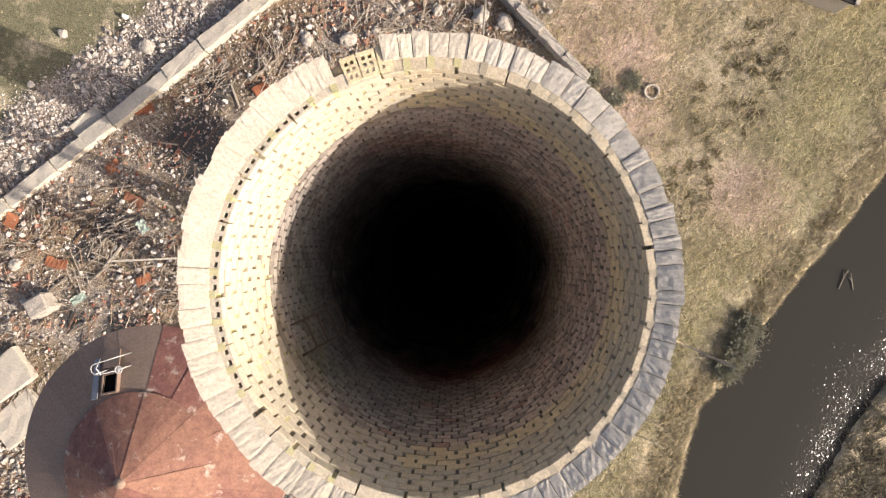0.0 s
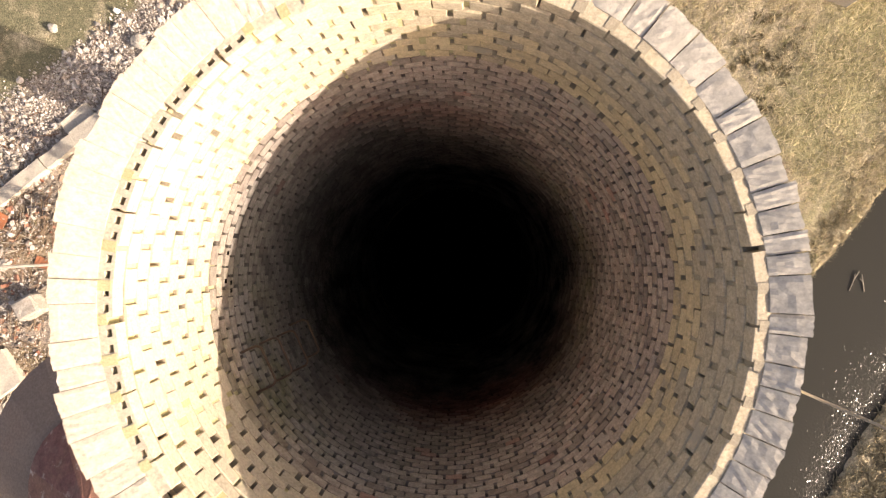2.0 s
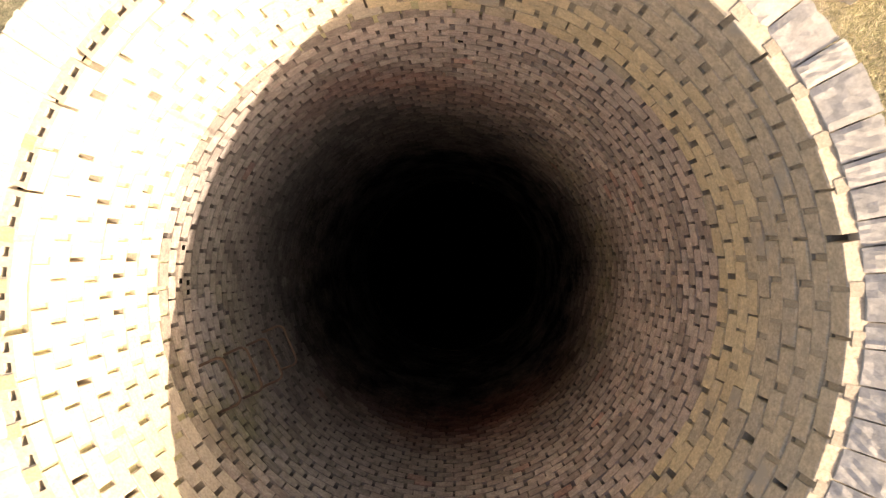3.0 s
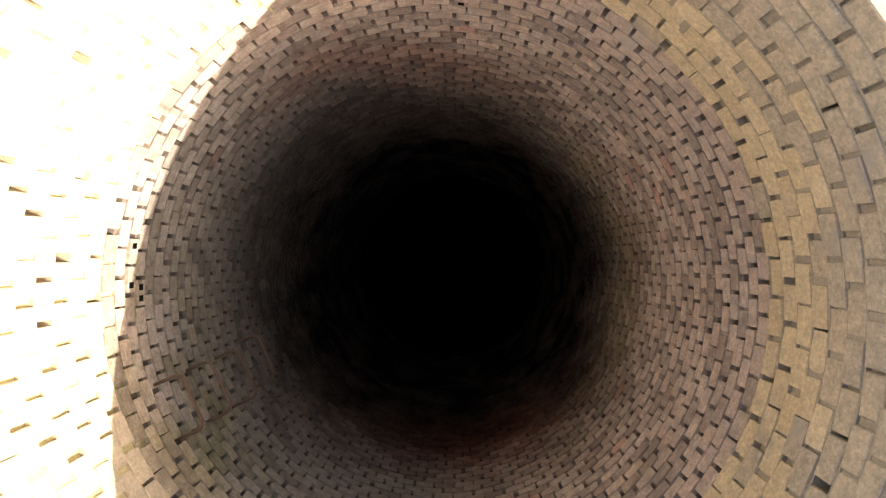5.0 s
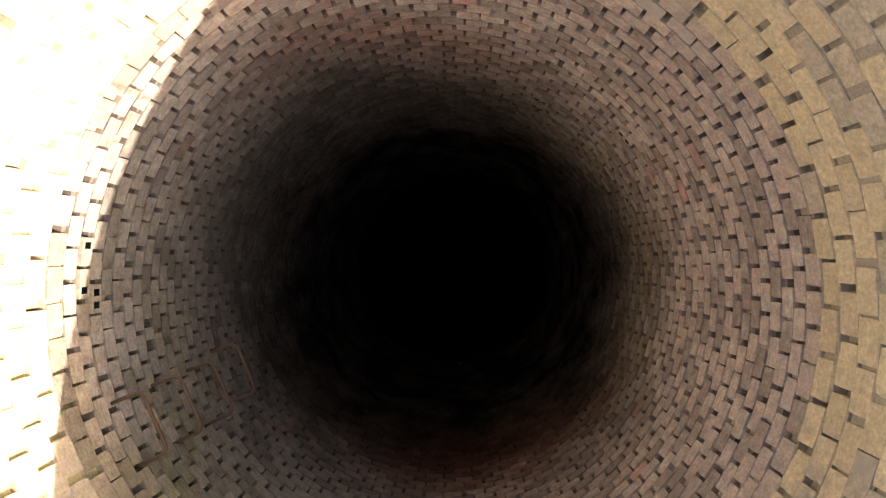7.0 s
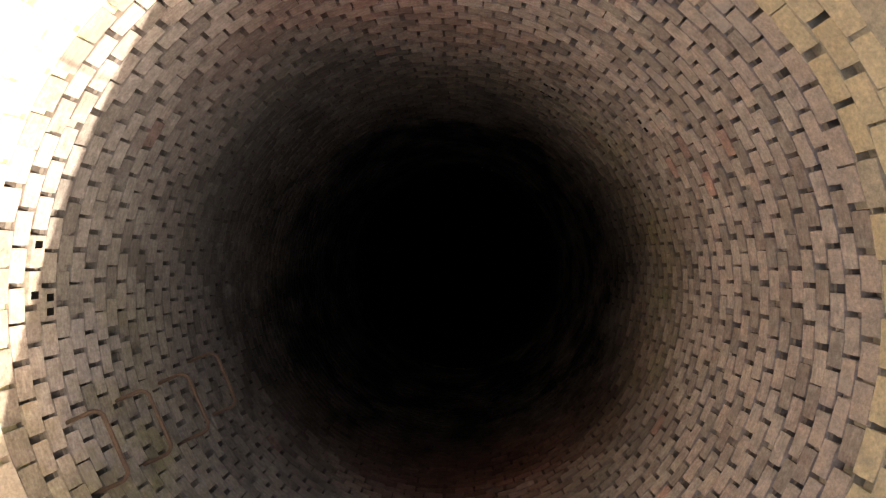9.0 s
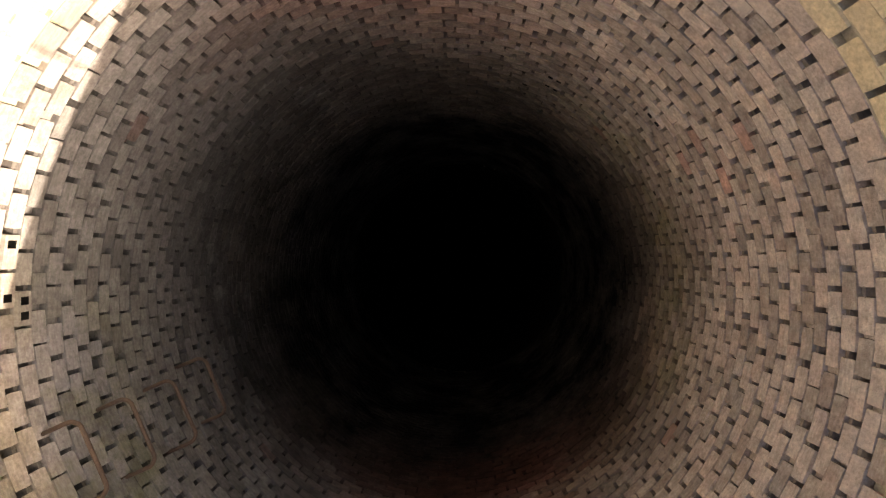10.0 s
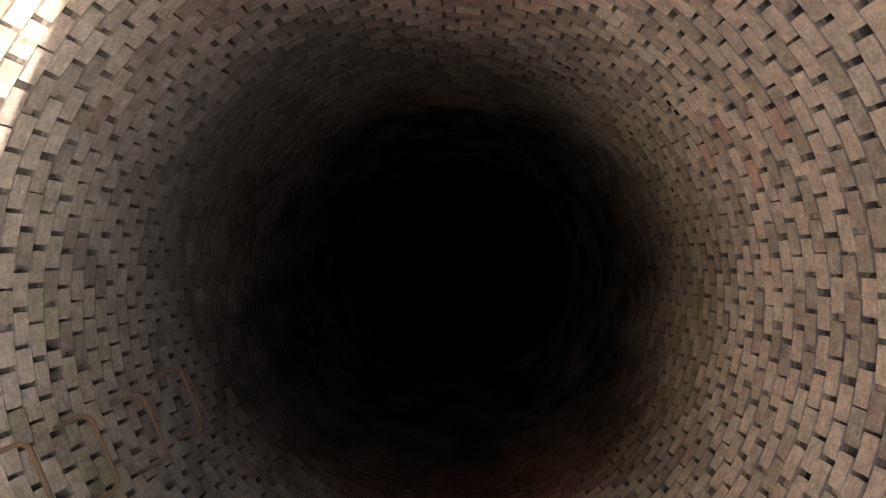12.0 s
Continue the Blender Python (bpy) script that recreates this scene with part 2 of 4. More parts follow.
            f.append((i * segments + k, i * segments + k2, (i + 1) * segments + k2, (i + 1) * segments + k))
    return mesh_of(name, v, f, material, smooth)


rnd = random.Random(7)

# ---------------------------------------------------------------- the chimney
RIM = 53.0                       # height of the ledge inside the crown
BAND = 51.87                     # above it buff facing bricks, below it smaller flue bricks
WALL_Z = [-60.0, 47.5, 49.6, 51.8, 52.1, 53.0]
WALL_R = [1.10, 1.10, 1.16, 1.60, 1.62, 1.632]


def flue(z):
    return float(np.interp(z, WALL_Z, WALL_R))


def drift(z):
    """How far the flue's axis lies beside the shaft's."""
    return -0.028


def course_height(z):
    return float(np.interp(z, [48.0, 49.3, 49.9, 50.2, 50.7, 51.0, 51.4, BAND - 0.02, BAND, 52.2, 52.7], [0.058, 0.052, 0.044, 0.046, 0.054, 0.058, 0.063, 0.072, 0.096, 0.108, 0.113]))


def ring_count(z):
    """Bricks in one ring."""
    return 54 if z > BAND else 65


chimney = thing("chimney", "tall round ruined chimney of buff radial bricks, open at the top", "chimney")
courses, z = [], RIM
while z > 47.6:
    h = course_height(z)
    courses.append((z - h, z))
    z -= h
BOTTOM = z
PITCH = 2 * math.pi / 54        # of the facing bricks


def brick_shape(w, h, d, seed, chip=0.005):
    """A radial brick: the face towards the flue lies at x = 0 and looks along -x; rounded by a chamfer."""
    r = random.Random(seed)
    j = lambda s: r.uniform(-s, s)
    v, flare = [], d * PITCH / 2
    for x, inset, s in ((d, 0, 0), (chip * 1.2, 0, 0.0015), (0, chip, 0.002)):
        for sy, sz in ((-1, -1), (1, -1), (1, 1), (-1, 1)):
            v.append((x + j(s), sy * (w / 2 - inset + (flare if x == d else 0) + j(s)), sz * (h / 2 - inset + j(s))))
    f = [(8, 11, 10, 9)]
    for a, b in ((8, 4), (4, 0)):
        for k in range(4):
            k2 = (k + 1) % 4
            f.append((a + k, a + k2, b + k2, b + k))
    return v, f


def ring_place(angle, radius, z, lean=0.0):
    return Matrix.Translation((radius * math.cos(angle) + drift(z), radius * math.sin(angle), z)) @ Euler((0, lean, angle)).to_matrix().to_4x4()


def soot_shade_line(az):
    """Upper limit of the soot and painted depth shade round the flue."""
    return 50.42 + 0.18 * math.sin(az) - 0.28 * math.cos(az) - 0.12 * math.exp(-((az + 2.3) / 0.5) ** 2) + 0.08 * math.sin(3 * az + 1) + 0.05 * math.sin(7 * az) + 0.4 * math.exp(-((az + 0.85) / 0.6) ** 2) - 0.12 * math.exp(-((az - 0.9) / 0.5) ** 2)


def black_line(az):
    """Below this height soot and painted depth shade go to black."""
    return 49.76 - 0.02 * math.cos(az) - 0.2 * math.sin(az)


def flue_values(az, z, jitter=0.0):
    """How ashen, red-burnt, mossy and dark with soot and shade the flue's wall is at a place."""
    top = soot_shade_line(az)
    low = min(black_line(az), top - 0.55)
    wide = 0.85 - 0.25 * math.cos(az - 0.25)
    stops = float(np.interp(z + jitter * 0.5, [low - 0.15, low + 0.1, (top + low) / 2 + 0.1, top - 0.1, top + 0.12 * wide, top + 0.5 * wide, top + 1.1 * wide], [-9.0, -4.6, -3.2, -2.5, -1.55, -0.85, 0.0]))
    ash_shade = smooth_step(-0.5, 0.75, -math.cos(az - 0.25)) * (0.45 + 0.55 * smooth_step(-0.2, 0.5, z - top + 0.6 + jitter))
    ash_shade *= 1 - 0.55 * smooth_step(51.5, 51.8, z)
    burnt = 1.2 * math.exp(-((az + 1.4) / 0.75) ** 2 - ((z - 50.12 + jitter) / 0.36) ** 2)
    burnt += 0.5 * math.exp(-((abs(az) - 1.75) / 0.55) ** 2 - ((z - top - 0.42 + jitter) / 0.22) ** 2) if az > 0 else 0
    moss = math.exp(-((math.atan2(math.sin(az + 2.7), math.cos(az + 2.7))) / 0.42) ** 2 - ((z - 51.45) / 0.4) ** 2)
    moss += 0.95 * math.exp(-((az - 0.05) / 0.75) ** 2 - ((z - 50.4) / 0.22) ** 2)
    return ash_shade, min(1, burnt), min(1, moss), 1 - 2 ** stops


def weather(me, values):
    """Gives a mesh its per-face values of ash and soot (each with shade), burnt and moss."""
    table = np.array(values, dtype=np.float32)
    for k, name in enumerate(("ash_shade", "burnt", "moss", "soot_shade")):
        me.attributes.new(name, "FLOAT", "FACE").data.foreach_set("value", np.ascontiguousarray(table[:, k]))


def brick_kind(az, z):
    if z < BAND:
        if math.cos(az) > 0 and rnd.random() < 0.9 * smooth_step(51.6, 51.84, z):
            return 4
        return 2
    if abs(az) > 1.75:
        return 3
    if z > 52.36 + rnd.uniform(-0.2, 0.15):
        return 1
    return 0 if rnd.random() < 0.92 else 1


KINDS = [BUFF, GREY_BRICK, FLUE, PALE_BUFF, PALE_ROSE]
OWN = 5                          # upper courses whose bricks are objects of their own
joined, joined_kind, joined_values, plugs, plug_kind, plug_values, own_places, joined_size = [], [], [], [], [], [], [], []
# broken hollow bricks: azimuth, height, open cells
HOLLOWS = ((171.5, 51.71, {(3, 1)}), (175.6, 51.71, {(1, 1)}), (179.9, 51.7, {(1, 1), (3, 1)}), (83.0, 51.6, {(1, 1)}),
           (62.0, 50.39, {(1, 1), (3, 1)}), (60.5, 50.45, {(1, 1), (3, 1)}), (66.0, 50.33, {(1, 1)}), (37.5, 50.85, {(1, 1), (3, 1)}), (38.0, 50.43, {(1, 1)}), (26.6, 50.48, {(3, 1)}))
own_meshes = {}
for c, (lo, hi) in enumerate(courses):
    h, zm = hi - lo, (hi + lo) / 2
    shift = (c % 2) * 0.5 + rnd.uniform(-0.06, 0.06)
    bricks = ring_count(zm)
    pitch = 2 * math.pi / bricks
    for k in range(bricks):
        a = (k + shift + rnd.uniform(-0.055, 0.055)) * pitch
        az = math.atan2(math.sin(a), math.cos(a))
        r = flue(zm) + rnd.uniform(-0.004, 0.004) * (1.6 if zm > BAND else 1)
        kind = brick_kind(az, zm)
        sooty = zm - soot_shade_line(az) - rnd.uniform(-0.12, 0.12)
        tight = sooty < 0.0
        w = pitch * r * (rnd.uniform(0.86, 0.96) if tight else (rnd.uniform(0.89, 0.94) if zm > 52.15 else rnd.uniform(0.86, 0.92)) if zm > BAND and abs(az) < 1.5 else rnd.uniform(0.83, 0.9) if zm > BAND else rnd.uniform(0.855, 0.915))
        if abs(math.degrees(az) + 169.0) < 2.9 and abs(zm - 51.3) < 0.04:
            w *= 0.5
        jitter = rnd.gauss(0, 0.055)
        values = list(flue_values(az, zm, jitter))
        if not tight and rnd.random() < 0.012:
            values[1] = 0.45
        if c >= OWN:
            lean = math.atan2(flue(hi) - flue(lo), hi - lo) * 0.85
            joined.append(ring_place(a, r, zm, lean + rnd.uniform(-0.009, 0.009)) @ Euler((rnd.uniform(-0.01, 0.01), 0, rnd.uniform(-0.012, 0.012))).to_matrix().to_4x4() @ Matrix.Diagonal((1, w, h - 0.002 + rnd.uniform(-0.002, 0.001), 1)))
            joined_kind.append(kind)
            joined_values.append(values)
            joined_size.append((a, zm, w, h))
        else:
            own_places.append((c, a, az, r, zm, h, kind))
        # the joint beside this brick, open or pointed with mortar
        g = a + pitch / 2
        side = abs(math.atan2(math.sin(g), math.cos(g)))
        lee, bright = side < 1.4 and zm > BAND - 0.05, side > 1.4 and zm > BAND - 0.05
        rosy = side < 1.9 and not lee
        high = lee and zm > 52.1
        low_side = -2.6 < math.atan2(math.sin(g), math.cos(g)) < -0.9 and not tight
        if rnd.random() < (0.3 if low_side and not high else 0.93 if high else 0.8 if lee else 0.82 if bright else 0.6 if tight else 0.38 if rosy else 0.22):
            deep = rnd.uniform(0.008, 0.028) if high else rnd.uniform(0.02, 0.06) if lee else rnd.uniform(0.008, 0.035) if bright else rnd.uniform(0.004, 0.02) if tight else rnd.uniform(0.012, 0.05)
            plugs.append(ring_place(g, r + deep, zm) @ Matrix.Diagonal((1, pitch * r * 0.3, h * 0.99, 1)))
            plug_kind.append(1 if bright else 0 if lee else 2)
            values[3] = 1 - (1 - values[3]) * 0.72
            plug_values.append(values)
        elif zm < BAND + 0.05:
            # fallen mortar on the floor of an open joint, darkened for the shade there
            plugs.append(ring_place(g, r + 0.012, lo + 0.15 * h) @ Matrix.Diagonal((1, pitch * r * 0.3, 0.3 * h, 1)))
            plug_kind.append(2)
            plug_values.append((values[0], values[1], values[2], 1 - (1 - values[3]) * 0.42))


def unit_brick(seed=0, wear=0.0):
    """A unit radial brick with a worn outline of twelve corners and a small chamfer, to be scaled to size."""
    r = random.Random(seed)
    outline = [(-0.5, -0.5), (-0.2, -0.5), (0.15, -0.5), (0.5, -0.5), (0.5, -0.12), (0.5, 0.2), (0.5, 0.5), (0.2, 0.5), (-0.15, 0.5), (-0.5, 0.5), (-0.5, 0.15), (-0.5, -0.2)]
    v, worn = [], []
    for y, z in outline:
        corner = abs(y) == 0.5 and abs(z) == 0.5
        bite = r.uniform(0.3, 1.6) * wear if corner or r.random() < 0.25 else r.uniform(-0.15, 0.4) * wear
        worn.append((y * (1 - bite * 0.7 * (abs(y) == 0.5)), z * (1 - bite * 0.45 * (abs(z) == 0.5))))
    for x, inset in ((0.12, None), (0.003, 0.0), (0.0, 0.016)):
        for (y, z), (wy, wz) in zip(outline, worn):
            v.append((x, y, z) if inset is None else (x + r.uniform(0, 0.004) * bool(wear), wy * (1 - inset), wz * (1 - inset * 0.8)))
    n = len(outline)
    f = [tuple(range(2 * n, 3 * n))[::-1]]
    for ring in (2 * n, n):
        for k in range(n):
            f.append((ring + k, ring + (k + 1) % n, ring - n + (k + 1) % n, ring - n + k))
    return v, f


# each broken hollow brick takes the place of the brick nearest to it
hollow_places = []
for az, z, cells in HOLLOWS:
    i = min(range(len(joined)), key=lambda k: (math.sin((joined_size[k][0] - radians(az)) / 2) * 3) ** 2 + (joined_size[k][1] - z) ** 2)
    hollow_places.append((*joined_size[i], cells))
    for values in (joined, joined_kind, joined_values, joined_size):
        values.pop(i)

worn_bricks = [unit_brick(900 + k, 0.03) for k in range(24)]
pick = random.Random(31)
vv = np.array([worn_bricks[pick.randrange(24)][0] for _ in joined])
mm = np.array([np.array(t) for t in joined])
vv = np.einsum("nij,nkj->nki", mm[:, :3, :3], vv) + mm[:, None, :3, 3]
count, ring_faces = vv.shape[1], worn_bricks[0][1]
wall_mesh = mesh_of("brickwork", vv.reshape(-1, 3), [tuple(i * count + k for k in f) for i in range(len(joined)) for f in ring_faces], KINDS, False,
                    [k for k in joined_kind for _ in ring_faces])
# side faces inside the open joints are darkened for shade and soot
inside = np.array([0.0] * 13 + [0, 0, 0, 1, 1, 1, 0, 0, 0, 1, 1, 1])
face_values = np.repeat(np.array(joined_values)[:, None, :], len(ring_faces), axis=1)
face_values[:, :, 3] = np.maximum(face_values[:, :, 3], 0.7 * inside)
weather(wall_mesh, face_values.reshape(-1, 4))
block = part("brickwork", wall_mesh, None, chimney, "rings of radial bricks with open joints, darkened lower down for soot and shade")
tagged(block, kind="stuff")
plug_shape = ([(0.1, -0.5, -0.5), (0.1, 0.5, -0.5), (0.1, 0.5, 0.5), (0.1, -0.5, 0.5), (0, -0.5, -0.5), (0, 0.5, -0.5), (0, 0.5, 0.5), (0, -0.5, 0.5)],
              [(4, 7, 6, 5), (0, 1, 5, 4), (2, 3, 7, 6)])
plug_mesh = soup("pointing", plug_shape, plugs, [MORTAR, LICHEN, FLUE], plug_kind)
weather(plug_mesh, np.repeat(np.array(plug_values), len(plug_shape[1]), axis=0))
pointing = part("pointing", plug_mesh, None, chimney, "recessed grey lime mortar in the upright joints")
tagged(pointing, kind="stuff")
# bed joints, a thin ring of mortar under each course
beds_v, beds_f = [], []
for lo, hi in courses:
    if lo < BAND:
        break
    r, base = flue(lo) + 0.009, len(beds_v)
    for k in range(112):
        a = 2 * math.pi * k / 112
        for rr, zz in ((r + 0.11, lo + 0.006), (r, lo + 0.006), (r, lo - 0.006), (r + 0.11, lo - 0.006)):
            beds_v.append((rr * math.cos(a) + drift(lo), rr * math.sin(a), zz))
    for k in range(112):
        p, q = base + 4 * k, base + 4 * ((k + 1) % 112)
        for i in range(3):
            beds_f.append((p + i, q + i, q + i + 1, p + i + 1))
part("bed_joint", mesh_of("bed_joint", beds_v, beds_f, MORTAR), None, chimney, "thin grey lime mortar beds")
# the body of the shaft: black backing behind the bricks for the joints' shade, dark flue below, outer face
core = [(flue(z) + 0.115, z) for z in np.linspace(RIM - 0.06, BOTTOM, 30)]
part("core", lathe("core", core, SOOT_SHADE_BLACK), None, chimney, "black backing for the shade in the open joints")
part("flue_wall", lathe("flue_wall", [(1.10, BOTTOM + 0.02), (1.25, 40), (1.7, 20), (1.9, 0.3), (0.0, 0.3)], SOOT_SHADE_BLACK), None, chimney, "lower flue blackened for soot and depth shade")
part("shaft", lathe("shaft", [(1.72, 52.9), (1.85, 52.93), (1.875, 52.3), (1.83, 52.25), (1.9, 48), (2.3, 25), (2.75, 0.0), (2.75, -0.6)], BUFF), None, chimney,
     "slightly tapering outer face of buff brick")

outer = []
z, c = 52.22, 0
while z > 47.5:
    for k in range(66):
        a = (k + 0.5 * (c % 2)) * 2 * math.pi / 66
        rr = float(np.interp(z, [48, 52.25], [1.9, 1.83])) + 0.012 + rnd.uniform(-0.004, 0.004)
        outer.append(Matrix.Translation((rr * math.cos(a), rr * math.sin(a), z - 0.06)) @ Euler((0, 0, a + math.pi)).to_matrix().to_4x4() @ Matrix.Diagonal((1, rr * 2 * math.pi / 66 * 0.93, 0.112, 1)))
    z, c = z - 0.12, c + 1
tagged(part("outer_brickwork", soup("outer_brickwork", unit_brick(), outer, [BUFF]), None, chimney, "rings of buff brick round the outer face"), kind="stuff")

# the crown: blocks that slope in towards the flue, behind a level ledge
CROWN_IN, CROWN_OUT, CROWN_SLOPE = 1.73, 1.905, math.tan(radians(18.5))


def crown_block(angle, width, seed, inner=CROWN_IN, outer=CROWN_OUT, worn=1.0):
    """A wedge of cracked cement and brick with a rippled top that falls towards the flue."""
    r = random.Random(seed)
    nu, nv = 7, 6
    out = outer + r.uniform(-0.014, 0.014)
    tilt, lift = r.uniform(-0.006, 0.006), r.uniform(-0.004, 0.004)
    grooves = [(r.random(), r.uniform(0.03, 0.09), r.uniform(-0.006, 0.003)) for _ in range(3)]
    v, f = [], []
    for j in range(nv):
        for i in range(nu):
            u, t = i / (nu - 1), j / (nv - 1)
            a = angle + (u - 0.5) * width
            rr = inner + (out - inner) * t
            edge = min(u, 1 - u, t if t > 0.5 else 1, 1 - t) < 0.01
            zz = RIM + 0.002 + (rr - CROWN_IN) * CROWN_SLOPE + 0.012 * (inner < CROWN_IN) + tilt * (u - 0.5) * 2 + lift + (-0.004 if edge else r.uniform(-0.003, 0.003))
            zz += worn * sum(gd * math.exp(-((u - gu - 0.1 * t) / gw) ** 2) for gu, gw, gd in grooves)
            rr += r.uniform(-0.006, 0.006) if j == nv - 1 else 0
            v.append((rr * math.cos(a) - 0.058, rr * math.sin(a), zz))
    top = len(v)
    for j in range(nv - 1):
        for i in range(nu - 1):
            f.append((j * nu + i, j * nu + i + 1, (j + 1) * nu + i + 1, (j + 1) * nu + i)[::-1])
    border = [i for i in range(nu)] + [(j + 1) * nu - 1 for j in range(1, nv)] + [nu * nv - 2 - i for i in range(nu - 1)] + [nu * j for j in range(nv - 2, 0, -1)]
    for k in border:
        x, y, zz = v[k]
        v.append((x, y, RIM - 0.07))
    for i, k in enumerate(border):
        i2 = (i + 1) % len(border)
        f.append((border[i2], k, top + i, top + i2)[::-1])
    return mesh_of("crown_block", v, f, CROWN if worn > 0.5 else SUNLIT_CROWN)


a, cut = radians(-180), []
while a < radians(180) - 0.03:
    w = rnd.choice((0.058, 0.07, 0.075, 0.082, 0.105))
    cut.append((a + w / 2, w))
    a += w
for i, (a, w) in enumerate(cut):
    if 100.5 < math.degrees(a) < 113.5:
        continue
    part("crown_block", crown_block(a, w - (0.001 if abs(a) > 1.75 else 0.0035), 100 + i, inner=CROWN_IN - 0.04 * smooth_step(1.7, 2.1, abs(a)), worn=0.25 if abs(a) > 1.3 else 0.55), None, chimney)


def perforated(us, vs, holes, z0, depth, place, material, name):
    """A hollow brick seen from above: a grid of webs with open cells; place maps (u, v) to the plan."""
    v, f, index = [], [], {}
    def vert(i, j, low):
        key = (i, j, low)
        if key not in index:
            x, y = place(us[i], vs[j])
            index[key] = len(v)
            v.append((x, y, z0 - (depth if low else 0)))
        return index[key]
    nu, nv = len(us) - 1, len(vs) - 1
    solid = lambda i, j: 0 <= i < nu and 0 <= j < nv and (i, j) not in holes
    for i in range(nu):
        for j in range(nv):
            if solid(i, j):
                f.append((vert(i, j, 0), vert(i + 1, j, 0), vert(i + 1, j + 1, 0), vert(i, j + 1, 0)))
                for di, dj, p, q in ((0, -1, (i, j), (i + 1, j)), (1, 0, (i + 1, j), (i + 1, j + 1)), (0, 1, (i + 1, j + 1), (i, j + 1)), (-1, 0, (i, j + 1), (i, j))):
                    if not solid(i + di, j + dj):
                        f.append((vert(*q, 0), vert(*p, 0), vert(*p, 1), vert(*q, 1)))
    return mesh_of(name, v, f, material)


for k, (lo_a, hi_a) in enumerate(((113.2, 109.3), (108.9, 104.6), (104.2, 100.8))):
    spot = lambda u, v, a0=lo_a, a1=hi_a: ((1.66 + 0.2 * v) * math.cos(radians(a0 + (a1 - a0) * u)), (1.66 + 0.2 * v) * math.sin(radians(a0 + (a1 - a0) * u)))
    cells = {(1, 1), (1, 3), (1, 5), (3, 1), (3, 3), (3, 5)} if k < 2 else {(1, 1)}
    part("broken_block", perforated([0, 0.2, 0.42, 0.58, 0.8, 1], [0, 0.14, 0.3, 0.4, 0.56, 0.66, 0.82, 1], cells, RIM + 0.004, 0.1, spot, BUFF, "broken_block"), None, chimney,
         "broken hollow brick with its cells open to the sky")

# the bricks of the upper courses
for c, a, az, r, zm, h, kind in own_places:
    az = math.degrees(az)
    hollow = c == 0 and (125 < az or az < -150)
    key = (c, kind, hollow, rnd.randrange(4))
    if key not in own_meshes:
        w = PITCH * flue(zm) * (0.9 if c == 0 else 0.89) + rnd.uniform(-0.004, 0.004)
        if hollow:
            me = perforated([-0.5, -0.36, -0.12, 0.12, 0.36, 0.5], [0, 0.02, 0.05, 0.12], {(1, 1), (3, 1)}, h / 2 - 0.004, h - 0.02,
                            lambda u, v, w=w: (v, -u * w), KINDS[kind], "brick")
        else:
            bv, bf = brick_shape(w, h - 0.009, 0.12, len(own_meshes) + 50)
            me = mesh_of("brick", bv, bf, KINDS[kind])
        own_meshes[key] = me
    ob = part("brick", own_meshes[key], None, chimney)
    ob.matrix_basis = ring_place(a, r, zm)


def face_cells(a, z, w, h, holes):
    """A broken hollow brick in the wall whose cells lie open towards the flue."""
    me = perforated([-0.5, -0.34, -0.10, 0.10, 0.34, 0.5], [-0.5, -0.3, 0.3, 0.5], holes, 0.0, 0.1, lambda u, v: (u * w, v * h), FLUE, "hollow_brick")
    ash_shade, burnt, moss, soot_shade = flue_values(math.atan2(math.sin(a), math.cos(a)), z)
    weather(me, [(ash_shade, burnt, moss, 0.96 if abs(p.normal.z) < 0.5 and abs(p.center.x) < 0.45 * w and abs(p.center.y) < 0.45 * h else soot_shade) for p in me.polygons])
    ob = part("hollow_brick", me, None, chimney, "broken hollow brick with open cells")
    turn = Matrix(((0, 0, -1, 0), (-1, 0, 0, 0), (0, 1, 0, 0), (0, 0, 0, 1)))
    ob.matrix_basis = ring_place(a, flue(z) - 0.005, z) @ turn


for spot in hollow_places:
    face_cells(*spot)

# step irons on the flue's wall
IRONS = ((-155.5, 51.63), (-155.5, 51.37), (-155.3, 51.1), (-157.0, 50.84))


def step_iron(az, z, width, reach):
    mid, r = radians(az), flue(z)
    half = width / 2
    path = [(0.05, -half), (-reach + 0.05, -half)]
    for t in range(1, 5):
        q = radians(90 * t / 5)
        path.append((-reach + 0.05 - 0.05 * math.sin(q), -half + 0.05 * (1 - math.cos(q))))
    path = path + [(x, -y) for x, y in path[::-1]]
    m = ring_place(mid, r, z)
    part("step_iron", tube([m @ Vector((x, y, 0)) for x, y in path], 0.0095), IRON, chimney, "rusty bent-bar step iron")


for az, z in IRONS:
    step_iron(az, z, 0.32, 0.16)

# a puddle added to mirror the sky, a bright dot at the flue's foot
SKY_MIRROR = bpy.data.materials.new("sky_mirror")
SKY_MIRROR.use_nodes = True
pool = SKY_MIRROR.node_tree.nodes["Principled BSDF"]
pool.inputs["Base Color"].default_value = (0.02, 0.02, 0.018, 1)
pool.inputs["Roughness"].default_value, pool.inputs["IOR"].default_value, pool.inputs["Specular IOR Level"].default_value = 0.02, 1.33, 1.0
pool_rim = [(0.16 * math.cos(t) * (1 + 0.25 * math.sin(3 * t)), 0.10 * math.sin(t) * (1 + 0.2 * math.cos(2 * t)), 0.0) for t in np.linspace(0, 2 * math.pi, 25)[:-1]]
puddle = tagged(new("puddle", mesh_of("puddle", pool_rim + [(x * 1.1, y * 1.1, -0.006) for x, y, _ in pool_rim], [tuple(range(24))] + [(k, 24 + k, 24 + (k + 1) % 24, (k + 1) % 24) for k in range(24)], SKY_MIRROR)),
